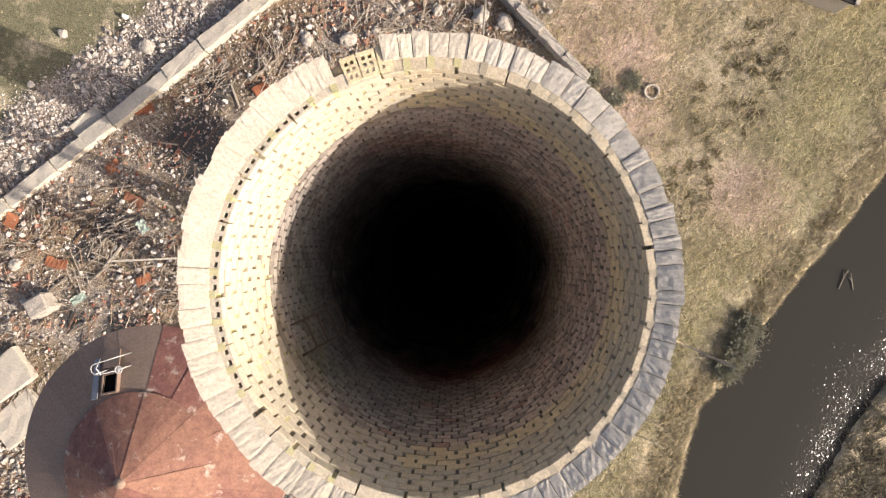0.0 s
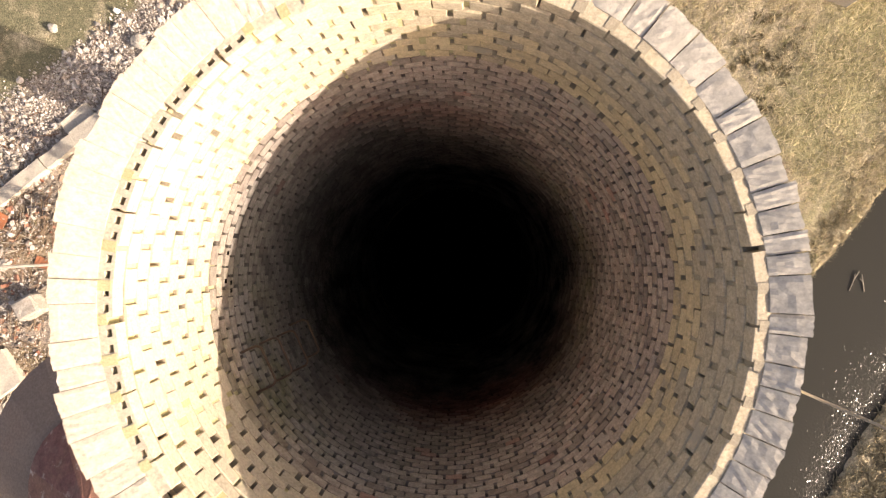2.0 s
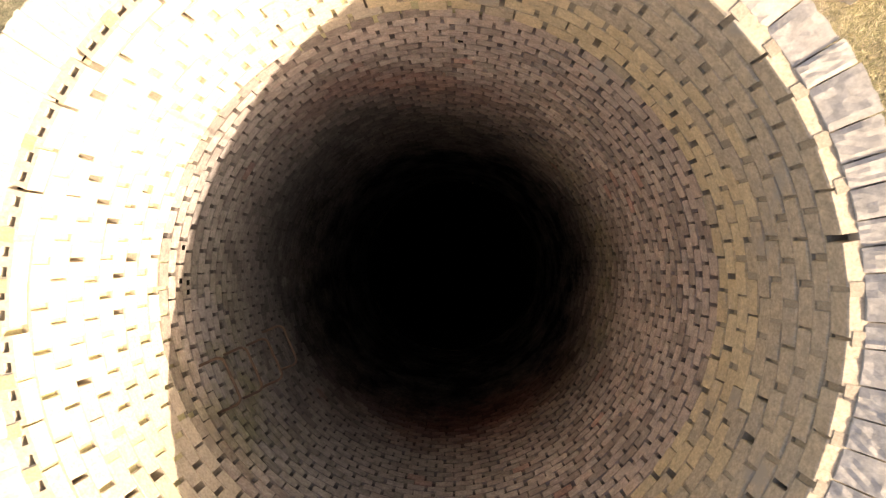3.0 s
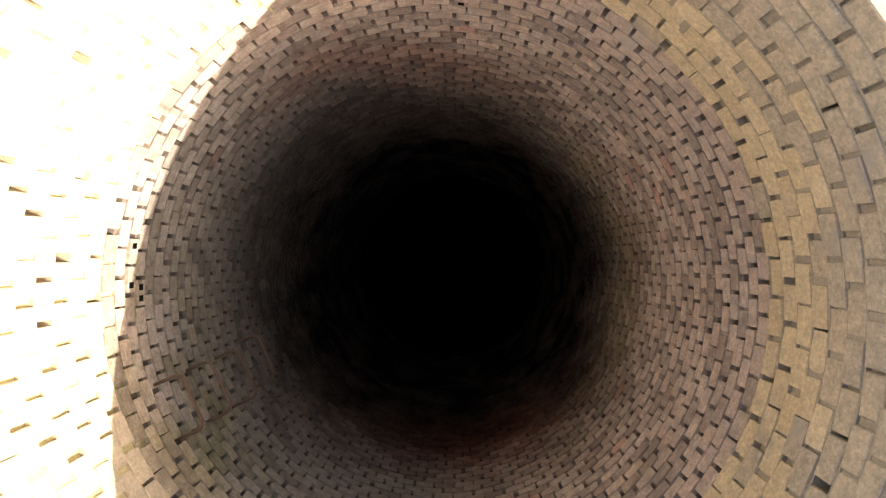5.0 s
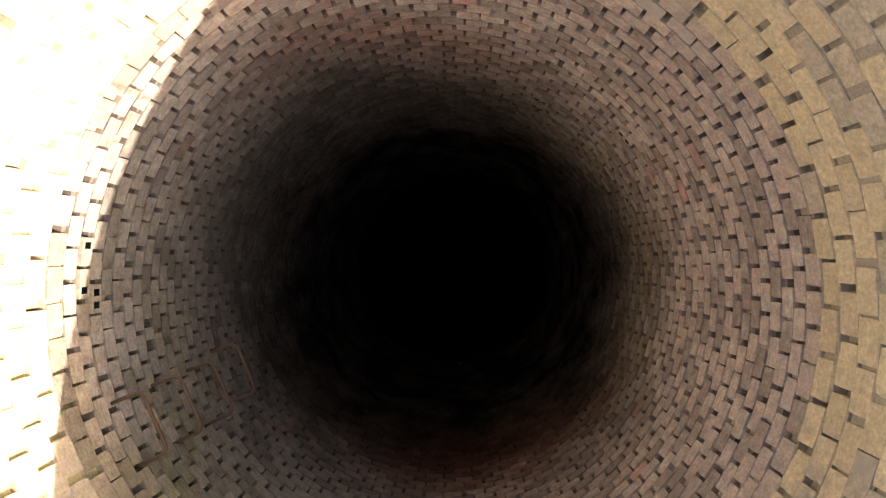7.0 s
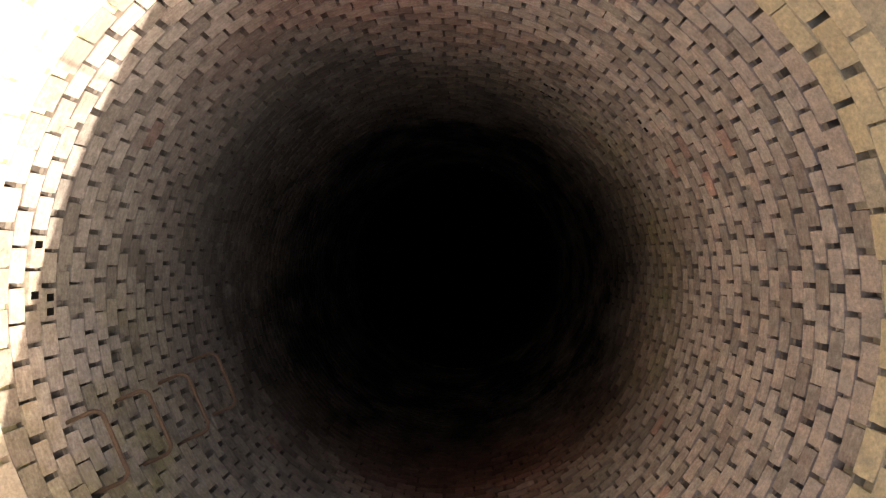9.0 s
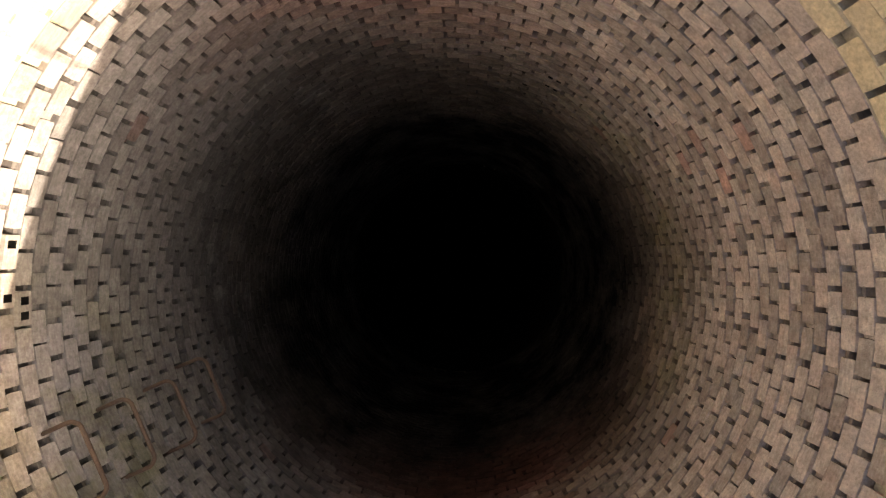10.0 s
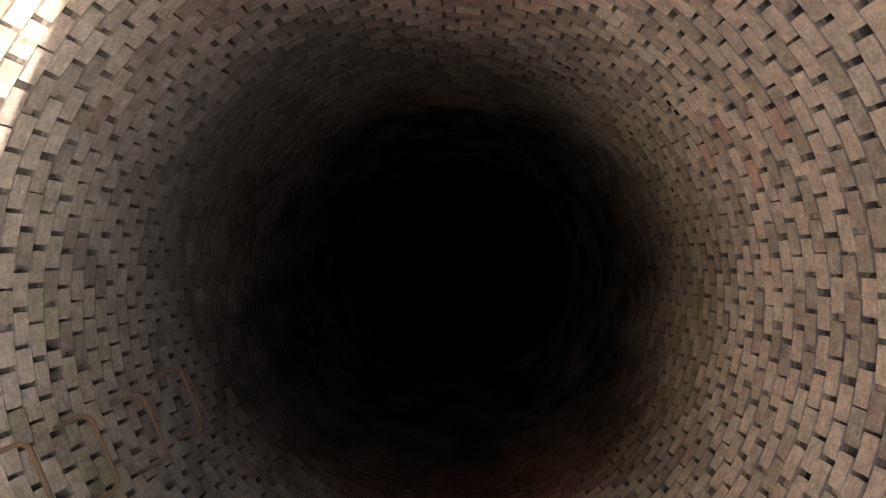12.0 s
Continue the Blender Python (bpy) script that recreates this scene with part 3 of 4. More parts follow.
                "small mirroring puddle added for the bright dot on the chimney's floor", "puddle")
puddle.location = (0.2, -0.98, 0.307)

# lightning rods on the crown
for az, top in ((174.0, 53.88), (-13.0, 53.9), (78.0, 53.88)):
    a = radians(az)
    x, y = 1.93 * math.cos(a) - 0.035, 1.93 * math.sin(a)
    bar = tube([(x, y, 51.9), (x, y, 53.2), (x, y, top - 0.02), (x, y, top + 0.02)], 0.0075)
    for v in bar.verts[:][-8:]:
        v.co.x, v.co.y = x + (v.co.x - x) * 0.1, y + (v.co.y - y) * 0.1
    rod = part("lightning_rod", bar, STEEL, chimney, "thin upright lightning rod")
    part("clamp", box_bm(0.1, 0.05, 0.05, 0.006, (x - 0.03 * math.cos(a), y - 0.03 * math.sin(a), 52.6)), IRON, rod)

# ---------------------------------------------------------------- ground, river
def left_bank(y):
    return float(np.interp(y, [-200, -20.6, -16.3, -12.1, -8.9, -1.8, 1.2, 5.7, 10.9, 200], [-20, 20.4, 21.5, 22.7, 25.6, 30.6, 32.8, 36.6, 40.4, 190]))


def right_bank(y):
    return float(np.interp(y, [-200, -20.5, -14.2, -8, -3.6, 5, 11, 200], [-8, 33.6, 37.0, 41.5, 45.5, 52, 58, 205]))


def wall_line(x):
    """The long low wall across the rubble, from below to above."""
    return 6.6 + (x + 46.5) * 0.765


def rubble_at(x, y):
    r = 1 - smooth_step(-1, 9, x - 0.25 * (y - 10) + 3 * noise.noise((x * 0.12, y * 0.12, 3)))
    if y > wall_line(x):
        far = y - wall_line(x)
        r *= 1 - smooth_step(7, 12, far + 3 * noise.noise((x * 0.1, y * 0.1, 9)))
    return r


def ground_height(x, y):
    n1 = noise.fractal((x * 0.09, y * 0.09, 1.7), 1.0, 2.0, 4) * 0.35
    rub = rubble_at(x, y) if abs(x) < 90 and abs(y) < 90 else 0
    n2 = noise.fractal((x * 0.5, y * 0.5, 4.2), 0.9, 2.1, 3) * 0.22 * (0.25 + rub)
    bank = smooth_step(-0.3, 0.8, x - left_bank(y)) * smooth_step(-0.3, 0.8, right_bank(y) - x)
    return (n1 + n2) * (1 - bank) - 1.5 * bank


def spaced():
    near = np.arange(-70, 70.1, 0.7)
    far = [2600, 1500, 800, 450, 260, 170, 120, 95, 80]
    return np.array([-f for f in far] + list(near) + far[::-1])


GROUND = surface("ground_cover", [(0.19, 0.16, 0.105), (0.32, 0.275, 0.19), (0.41, 0.345, 0.245), (0.25, 0.22, 0.135), (0.42, 0.355, 0.245)], 0.95, 0.9, 7, 1.0, 0.1, 0.0, grain_low=0.3, grain_high=2.0,
                 mask=[("green", [(0.13, 0.125, 0.06), (0.24, 0.22, 0.115), (0.38, 0.33, 0.20)]),
                       ("lawn", [(0.10, 0.10, 0.055), (0.17, 0.16, 0.095), (0.25, 0.225, 0.14)]),
                       ("straw", [(0.36, 0.30, 0.20), (0.52, 0.44, 0.30), (0.62, 0.54, 0.39)]),
                       ("scrub", [(0.20, 0.145, 0.11), (0.40, 0.30, 0.235), (0.58, 0.46, 0.365)]),
                       ("rubble", [(0.06, 0.05, 0.042), (0.16, 0.13, 0.105), (0.37, 0.32, 0.27), (0.13, 0.10, 0.08), (0.27, 0.215, 0.17)]),
                       ("debris", [(0.04, 0.032, 0.026), (0.11, 0.083, 0.06), (0.28, 0.215, 0.145), (0.07, 0.054, 0.04), (0.19, 0.13, 0.09)]),
                       ("wet_shade", [(0.03, 0.028, 0.027), (0.075, 0.07, 0.066), (0.04, 0.038, 0.036)]),
                       ("mud", [(0.05, 0.045, 0.03), (0.09, 0.075, 0.05)])])
WET_SHADE_SPOTS = ((-24.6, 11.8, 3.8), (-21.5, 9.8, 2.8), (-27.5, 13.8, 2.6), (-29.5, -6.6, 3.0), (-34.5, -5.2, 2.4), (-39.5, -3.6, 1.6), (-24.5, 19.0, 2.2), (-34.9, 5.7, 2.4), (-38.5, 3.0, 1.6))
gx = spaced()
gy = spaced()
verts = [(x, y, ground_height(x, y)) for y in gy for x in gx]
nx = len(gx)
faces = [(j * nx + i, j * nx + i + 1, (j + 1) * nx + i + 1, (j + 1) * nx + i) for j in range(len(gy) - 1) for i in range(nx - 1)]
ground_mesh = mesh_of("ground", verts, faces, GROUND, True)
masks = {"green": [], "straw": [], "lawn": [], "scrub": [], "rubble": [], "debris": [], "wet_shade": [], "mud": []}
for x, y, z in verts:
    near = abs(x) < 90 and abs(y) < 90
    masks["rubble"].append(rubble_at(x, y) if near else 0.0)
    g = noise.fractal((x * 0.07, y * 0.07, 8.0), 1.0, 2.0, 3) * 0.5 + 0.45
    strip = math.exp(-((x - 0.62 * (y - 6) - 27) / 8) ** 2) if near else 0.0
    masks["green"].append(min(1, max(0, g * 0.35 + 0.5 * strip)))
    masks["lawn"].append(0.9 * smooth_step(5, 9, y - wall_line(x)) * smooth_step(0, 14, -12 - x) if near else 0.0)
    edge = left_bank(y) - x
    masks["straw"].append(0.75 * noise.fractal((x * 0.16, y * 0.16, 14.0), 0.8, 2.0, 4) + 0.2 + 0.55 * math.exp(-((edge - 3.5) / 3) ** 2) - 0.6 * strip if near else 0.2)
    masks["scrub"].append(math.exp(-((x - 14) / 7) ** 2 - ((y - 20) / 11) ** 2) + 0.8 * math.exp(-((x - 27) / 5) ** 2 - ((y - 8) / 5) ** 2))
    low = rubble_at(x, y) if near and y < wall_line(x) else 0.0
    masks["debris"].append(low * (0.5 + 0.9 * noise.noise((x * 0.13, y * 0.13, 21.0))))
    masks["wet_shade"].append(low * sum(0.9 * math.exp(-((x - px) / pr) ** 2 - ((y - py) / pr) ** 2) for px, py, pr in WET_SHADE_SPOTS))
    masks["mud"].append(1.0 if z < -0.55 else 0.0)
for key, values in masks.items():
    ground_mesh.attributes.new(key, "FLOAT", "POINT").data.foreach_set("value", values)
ground = tagged(new("ground", ground_mesh), "dry winter grass and demolition rubble round the chimney", "ground", kind="structure")

WATER = bpy.data.materials.new("river_water")
WATER.use_nodes = True
wt, wl = WATER.node_tree.nodes, WATER.node_tree.links.new
wb = wt["Principled BSDF"]
wb.inputs["Base Color"].default_value = (0.037, 0.035, 0.028, 1)
wb.inputs["Roughness"].default_value, wb.inputs["IOR"].default_value = 0.03, 1.33
wgeo, wnoise, wbump, watt = wt.new("ShaderNodeNewGeometry"), wt.new("ShaderNodeTexNoise"), wt.new("ShaderNodeBump"), wt.new("ShaderNodeAttribute")
wnoise.inputs["Scale"].default_value, wnoise.inputs["Detail"].default_value = 4.2, 3
watt.attribute_name = "riffle"
wl(watt.outputs["Fac"], wbump.inputs["Strength"])
wbump.inputs["Distance"].default_value = 0.3
wl(wgeo.outputs["Position"], wnoise.inputs["Vector"])
wl(wnoise.outputs["Fac"], wbump.inputs["Height"])
wl(wbump.outputs[0], wb.inputs["Coat Normal"])
wb.inputs["Specular IOR Level"].default_value = 0.0
wb.inputs["Coat Weight"].default_value, wb.inputs["Coat Roughness"].default_value, wb.inputs["Coat IOR"].default_value = 1.0, 0.03, 1.33
ys = np.linspace(-190, 190, 96)
across = (0, 0.3, 0.55, 0.7, 0.8, 0.9, 1)
wv, riffle = [], []
for y in ys:
    x0, x1 = left_bank(y) - 1.5, right_bank(y) + 1.5
    for t in across:
        wv.append((x0 + (x1 - x0) * t, y, -0.4))
        riffle.append(0.04 + 0.3 * smooth_step(0.5, 0.85, t))
na = len(across)
wf = [(na * i + k, na * i + k + 1, na * (i + 1) + k + 1, na * (i + 1) + k) for i in range(len(ys) - 1) for k in range(na - 1)]
water_mesh = mesh_of("water", wv, wf, WATER)
water_mesh.attributes.new("riffle", "FLOAT", "POINT").data.foreach_set("value", riffle)
tagged(new("water", water_mesh), "dull brown river water, rippled along one bank", "river", kind="structure")

# wavelets breaking along the far bank
ridge = ([(-1, 0, 0), (-0.3, -1, 0), (0.5, -0.9, 0), (1, 0.1, 0), (0.4, 1, 0), (-0.4, 0.9, 0), (-0.45, 0.05, 1), (0.45, -0.05, 0.95)],
         [(0, 1, 6), (1, 2, 7, 6), (2, 3, 7), (3, 4, 7), (4, 5, 6, 7), (5, 0, 6)])
WAVELET = bpy.data.materials.new("wavelet_water")
WAVELET.use_nodes = True
vb = WAVELET.node_tree.nodes["Principled BSDF"]
vb.inputs["Base Color"].default_value = (0.037, 0.035, 0.028, 1)
vb.inputs["Roughness"].default_value, vb.inputs["IOR"].default_value = 0.2, 1.33
wave = random.Random(12)
tr = []
while len(tr) < 3200:
    y = wave.uniform(-24, 0.5)
    off = abs(wave.gauss(0, 1)) * float(np.interp(y, [-24, -16, -10, 0], [1.0, 1.3, 2.6, 2.6]))
    x = right_bank(y) - 0.4 - off
    if noise.noise((x * 0.35, y * 0.35, 5)) + 0.25 < wave.uniform(-0.3, 0.3):
        continue
    size = wave.uniform(0.04, 0.09)
    tr.append(Matrix.Translation((x, y, -0.402)) @ Euler((0, 0, radians(49) + wave.gauss(0, 0.6))).to_matrix().to_4x4() @ Matrix.Diagonal((size * wave.uniform(1.0, 2.2), size, size * max(0.08, wave.gauss(0.27, 0.09)), 1)))
tagged(new("wavelets", soup("wavelets", ridge, tr, WAVELET)), "small glinting wavelets along the river's far bank", "wavelets", kind="stuff")

# ---------------------------------------------------------------- water tower beside the chimney
RUST = surface("rusted_sheet", [(0.20, 0.115, 0.095), (0.29, 0.145, 0.11), (0.35, 0.185, 0.13), (0.25, 0.11, 0.095), (0.33, 0.22, 0.175)], 0.75, 1.4, 16, 0.3, 0.01, 0.55, metal=0.15,
               stain=(0.52, 0.42, 0.35), stain_scale=2.2, stain_at=0.58, mottle=0.3)
DULL = surface("dull_sheet", [(0.24, 0.175, 0.14), (0.31, 0.23, 0.18), (0.34, 0.21, 0.155)], 0.7, 1.2, 14, 0.3, 0.01, 0.5, metal=0.2)
TX, TY, TZ, TR = -9.22, -6.2, 39.9, 4.08
tower = thing("water_tower", "rusty steel water tower with a shallow conical sheet roof", "water tower")


def roof_plate(a0, a1, r0, z0, r1, z1, seed, mat_):
    r = random.Random(seed)
    v, f, n = [], [], 4
    for rr, zz in ((r0, z0), ((r0 + r1) / 2, (z0 + z1) / 2 + r.uniform(-0.02, 0.015)), (r1, z1)):
        for i in range(n + 1):
            a = a0 + (a1 - a0) * i / n
            v.append((TX + rr * math.cos(a), TY + rr * math.sin(a), zz + (0.012 if i == n else 0.0)))
    k = len(v)
    v += [(x, y, zz - 0.008) for x, y, zz in v]
    for j in range(2):
        for i in range(n):
            q = (j * (n + 1) + i, j * (n + 1) + i + 1, (j + 1) * (n + 1) + i + 1, (j + 1) * (n + 1) + i)
            f += [q, tuple(k + t for t in q[::-1])]
    rim = list(range(n + 1)) + [2 * n + 1, 3 * n + 2] + [3 * n + 1 - i for i in range(n)] + [n + 1]
    for i, p in enumerate(rim):
        q = rim[(i + 1) % len(rim)]
        f.append((p, q, k + q, k + p))
    return mesh_of("roof_plate", v, f, mat_)


PLATES = 18
for i in range(PLATES):
    a0, a1 = 2 * math.pi * i / PLATES + 0.1, 2 * math.pi * (i + 1) / PLATES + 0.103
    m = math.degrees((a0 + a1) / 2) % 360
    part("roof_plate", roof_plate(a0, a1, TR, TZ, 2.2, TZ + 0.8, i, DULL if 82 < m < 255 else RUST), None, tower)
    if i % 2 == 0:
        part("roof_plate", roof_plate(a0, a1 + 2 * math.pi / PLATES, 2.26, TZ + 0.83, 0.12, TZ + 1.85, 40 + i, RUST), None, tower)
part("roof_cap", lathe("roof_cap", [(0.0, TZ + 1.93), (0.11, TZ + 1.91), (0.16, TZ + 1.84), (0.2, TZ + 1.74)], DULL, 20, centre=(TX, TY)), None, tower)
part("tank", lathe("tank", [(3.85, TZ - 0.05), (3.85, TZ - 5.2), (3.2, TZ - 6.2), (1.2, TZ - 6.9), (0, TZ - 7.0)], DULL, 64, centre=(TX, TY)), None, tower, "riveted steel tank")
for i in range(4):
    a = 2 * math.pi * i / 4 + 0.55
    part("leg", tube([(TX + 3.3 * math.cos(a), TY + 3.3 * math.sin(a), TZ - 5.6), (TX + 4.6 * math.cos(a), TY + 4.6 * math.sin(a), -0.4)], 0.34, 10), DULL, tower)
    b = a + math.pi / 2
    for lo, hi in ((1, 17), (17, 33)):
        rl, rh = 4.6 - 1.3 * lo / 34, 4.6 - 1.3 * hi / 34
        part("brace", tube([(TX + rl * math.cos(a), TY + rl * math.sin(a), lo), (TX + rh * math.cos(b), TY + rh * math.sin(b), hi)], 0.13, 6), DULL, tower)
# roof hatch with its raised kerb, a pale flashing strip and a tube rail
PALE = surface("pale_paint", [(0.50, 0.52, 0.54), (0.62, 0.62, 0.60)], 0.55, 8, 50, 0.2, 0.002, 0.3)
GREYSHEET = surface("zinc_sheet", [(0.26, 0.28, 0.31), (0.36, 0.38, 0.41)], 0.5, 5, 40, 0.2, 0.002, 0.3, metal=0.4)
hz = TZ + 0.55
hatch_m = Matrix.Translation((TX - 0.93, TY + 2.42, hz)) @ Euler((radians(-22), radians(-8), radians(12))).to_matrix().to_4x4()


def local_box(sx, sy, sz, cx, cy, cz, bevel=0.006):
    bm = box_bm(sx, sy, sz, bevel, (cx, cy, cz))
    bm.transform(hatch_m)
    return bm


hatch = part("hatch", local_box(0.46, 0.52, 0.02, 0, 0, 0.09, 0), SOOT_SHADE_BLACK, tower, "open roof hatch, a black plate for the shade inside")
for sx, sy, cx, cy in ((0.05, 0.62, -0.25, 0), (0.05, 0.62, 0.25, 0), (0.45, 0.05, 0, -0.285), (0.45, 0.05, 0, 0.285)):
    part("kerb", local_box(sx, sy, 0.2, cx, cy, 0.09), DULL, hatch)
part("flashing", local_box(0.2, 1.2, 0.03, -0.5, 0.2, 0.14), GREYSHEET, tower, "pale grey flashing strip")
part("hatch_lid", local_box(0.55, 0.5, 0.04, 0.02, 0.72, 0.16), DULL, tower, "dark hatch lid lying open")
RX, RY, RZ = TX - 0.68, TY + 2.58, hz + 0.55
loop = [(0.14, 0.72), (-0.2, 0.62), (-0.48, 0.53), (-0.56, 0.48), (-0.59, 0.39), (-0.56, 0.29), (-0.48, 0.23), (-0.38, 0.22), (0.08, 0.33)]
rail = part("guard_rail", tube([(RX + x, RY + y, RZ) for x, y in loop], 0.014), PALE, tower, "white tube guard rail")
part("stay", tube([(RX - 0.31, RY + 0.66, RZ), (RX - 0.36, RY + 0.42, RZ + 0.12), (RX - 0.29, RY + 0.22, RZ)], 0.016), PALE, rail)
for x, y in ((0.14, 0.72), (-0.48, 0.53), (-0.48, 0.23), (0.08, 0.33)):
    part("post", tube([(RX + x, RY + y, RZ), (RX + x, RY + y, hz - 0.25)], 0.018), PALE, rail)
wheel = part("hand_wheel", tube([(RX + 0.22 + 0.1 * math.cos(t), RY + 0.37 + 0.1 * math.sin(t), RZ) for t in np.linspace(0, 2 * math.pi, 19)[:-1]], 0.018, closed=True), PALE, tower, "white hand wheel")
for t in (0.3, 0.3 + math.pi / 3, 0.3 + 2 * math.pi / 3):
    part("spoke", tube([(RX + 0.22 - 0.1 * math.cos(t), RY + 0.37 - 0.1 * math.sin(t), RZ), (RX + 0.22 + 0.1 * math.cos(t), RY + 0.37 + 0.1 * math.sin(t), RZ)], 0.011), PALE, wheel)
part("spindle", tube([(RX + 0.22, RY + 0.37, hz - 0.1), (RX + 0.22, RY + 0.37, RZ)], 0.018), PALE, wheel)

# ---------------------------------------------------------------- large things on the ground
CONCRETE = surface("old_concrete", [(0.44, 0.40, 0.335), (0.55, 0.505, 0.43), (0.50, 0.45, 0.37)], 0.93, 0.9, 8, 0.6, 0.03, 0.35, stain=(0.30, 0.28, 0.22), stain_scale=0.8, stain_at=0.6)
PALE_STONE = surface("pale_stone", [(0.36, 0.32, 0.27), (0.48, 0.44, 0.39), (0.54, 0.49, 0.42)], 0.92, 1.4, 9, 0.8, 0.04, 0.4, stain=(0.30, 0.28, 0.23), stain_scale=1.6, stain_at=0.58, mottle=0.3)


def stone_shape(seed, rough=0.22):
    """A broken stone: an icosphere pushed about."""
    bm = bmesh.new()
    bmesh.ops.create_icosphere(bm, subdivisions=1, radius=1)
    r = random.Random(seed)
    for v in bm.verts:
        v.co *= 1 + r.uniform(-rough, rough)
        v.co.z *= 0.75
    bm.verts.index_update()
    out = ([tuple(v.co) for v in bm.verts], [tuple(v.index for v in f.verts) for f in bm.faces])
    bm.free()
    return out


def boulder(x, y, size, seed, tone=PALE_STONE, flat=0.7):
    bm = bmesh.new()
    bmesh.ops.create_icosphere(bm, subdivisions=3, radius=1)
    for v in bm.verts:
        v.co *= 1 + 0.3 * noise.noise(v.co * 1.3 + Vector((seed * 3.1, 0, 0))) + 0.12 * noise.noise(v.co * 4 + Vector((0, seed * 2.3, 0)))
        v.co = Vector((v.co.x * size, v.co.y * size * 0.8, v.co.z * size * flat))
    me = bpy.data.meshes.new("boulder")
    bm.to_mesh(me)
    bm.free()
    me.materials.append(tone)
    ob = new("boulder", me)
    ob.matrix_basis = Matrix.Translation((x, y, ground_height(x, y) + size * flat * 0.35)) @ Euler((0, 0, seed * 1.3)).to_matrix().to_4x4()
    return tagged(ob, "pale rough boulder lying among the rubble", "boulder", "boulders in the rubble")


for i, (x, y, sz) in enumerate(((1.7, 25.6, 1.0), (4.0, 25.0, 1.1), (-11.2, 23.5, 1.0), (-15.2, 23.5, 0.9), (-31.2, 23.2, 1.0), (-33.5, 21.6, 0.6), (-39.8, 24.6, 0.6),
                                (-26.5, 21.5, 0.5), (-6.2, 26.5, 0.6), (-8.5, 24.4, 0.55), (-2.5, 26.3, 0.7), (-43.5, 11.2, 0.7), (-44.6, 1.6, 0.8))):
    boulder(x, y, sz * 0.85, 20 + i)

# the long low wall across the rubble, in broken lengths
low_wall = thing("low_wall", "long low wall of pale broken concrete across the rubble", "wall")
direction = Vector((1, 0.765, 0)).normalized()
s_at = -24.0
i = 0
while s_at < 62:
    length = rnd.uniform(3.2, 6.5)
    mid = Vector((-46.5, 6.6, 0)) + direction * (s_at + length / 2)
    bm = bmesh.new()
    bmesh.ops.create_cube(bm, size=1, matrix=Matrix.Diagonal((length - 0.08, 1.35 + rnd.uniform(-0.15, 0.15), 1.3, 1)))
    bmesh.ops.subdivide_edges(bm, edges=bm.edges[:], cuts=5, use_grid_fill=True)
    for v in bm.verts:
        v.co += Vector([rnd.uniform(-0.05, 0.05), rnd.uniform(-0.06, 0.06), rnd.uniform(-0.012, 0.012)])
        v.co.z += 0.08 * noise.noise((v.co.x * 0.8 + s_at, v.co.y, 2))
    place = Matrix.Translation((mid.x + rnd.uniform(-0.1, 0.1), mid.y + rnd.uniform(-0.1, 0.1), ground_height(mid.x, mid.y) + 0.35 + rnd.uniform(-0.05, 0.05))) @ Euler((rnd.uniform(-0.015, 0.015), 0, math.atan2(0.765, 1) + rnd.uniform(-0.012, 0.012))).to_matrix().to_4x4()
    bm.transform(place)
    part("wall_length", bm, CONCRETE, low_wall)
    s_at += length
    i += 1

end_wall = thing("broken_wall", "short pale masonry wall with a broken top", "wall")
for k in range(5):
    t = k / 4
    x, y = 2.0 + 8.6 * t, 29.4 - 9.1 * t
    bm = bmesh.new()
    bmesh.ops.create_cube(bm, size=1, matrix=Matrix.Diagonal((3.05, 0.85, 1.8, 1)))
    bmesh.ops.subdivide_edges(bm, edges=bm.edges[:], cuts=4, use_grid_fill=True)
    for v in bm.verts:
        v.co += Vector([rnd.uniform(-0.06, 0.06) for _ in range(3)])
    bm.transform(Matrix.Translation((x, y, ground_height(x, y) + 0.6 + rnd.uniform(-0.15, 0.15))) @ Euler((0, 0, math.atan2(-9.1, 8.6))).to_matrix().to_4x4())
    part("wall_length", bm, PALE_STONE, end_wall)

# concrete block, slabs, well ring, rusty sheets, hut
def rough_block(name, x, y, sx, sy, sz, turn, material, label, category, lift=0.0, jitter=0.08, cuts=3, tip=(0, 0), group=""):
    bm = bmesh.new()
    bmesh.ops.create_cube(bm, size=1, matrix=Matrix.Diagonal((sx, sy, sz, 1)))
    bmesh.ops.bevel(bm, geom=bm.edges[:], offset=min(sx, sy, sz) * 0.12, segments=1, affect="EDGES")
    bmesh.ops.subdivide_edges(bm, edges=bm.edges[:], cuts=cuts, use_grid_fill=True)
    for v in bm.verts:
        v.co += Vector([rnd.uniform(-jitter, jitter) for _ in range(3)])
    me = bpy.data.meshes.new(name)
    bm.to_mesh(me)
    bm.free()
    me.materials.append(material)
    ob = new(name, me)
    ob.matrix_basis = Matrix.Translation((x, y, ground_height(x, y) + sz / 2 - 0.15 + lift)) @ Euler((tip[0], tip[1], radians(turn))).to_matrix().to_4x4()
    return tagged(ob, label, category, group)


rough_block("concrete_block", -41.7, -2.4, 2.3, 2.0, 1.9, 28, PALE_STONE, "large pale concrete block standing in the debris", "concrete block", jitter=0.03)
rough_block("concrete_slab", -37.2, 15.6, 3.2, 1.9, 0.7, 38, CONCRETE, "pale tilted concrete slab lying by the low wall", "slab", tip=(0.08, 0.05))
rough_block("concrete_slab", -45.6, -9.5, 5.2, 3.8, 0.8, 35, CONCRETE, "wide tan concrete floor slab with a broken edge", "slab", jitter=0.05)
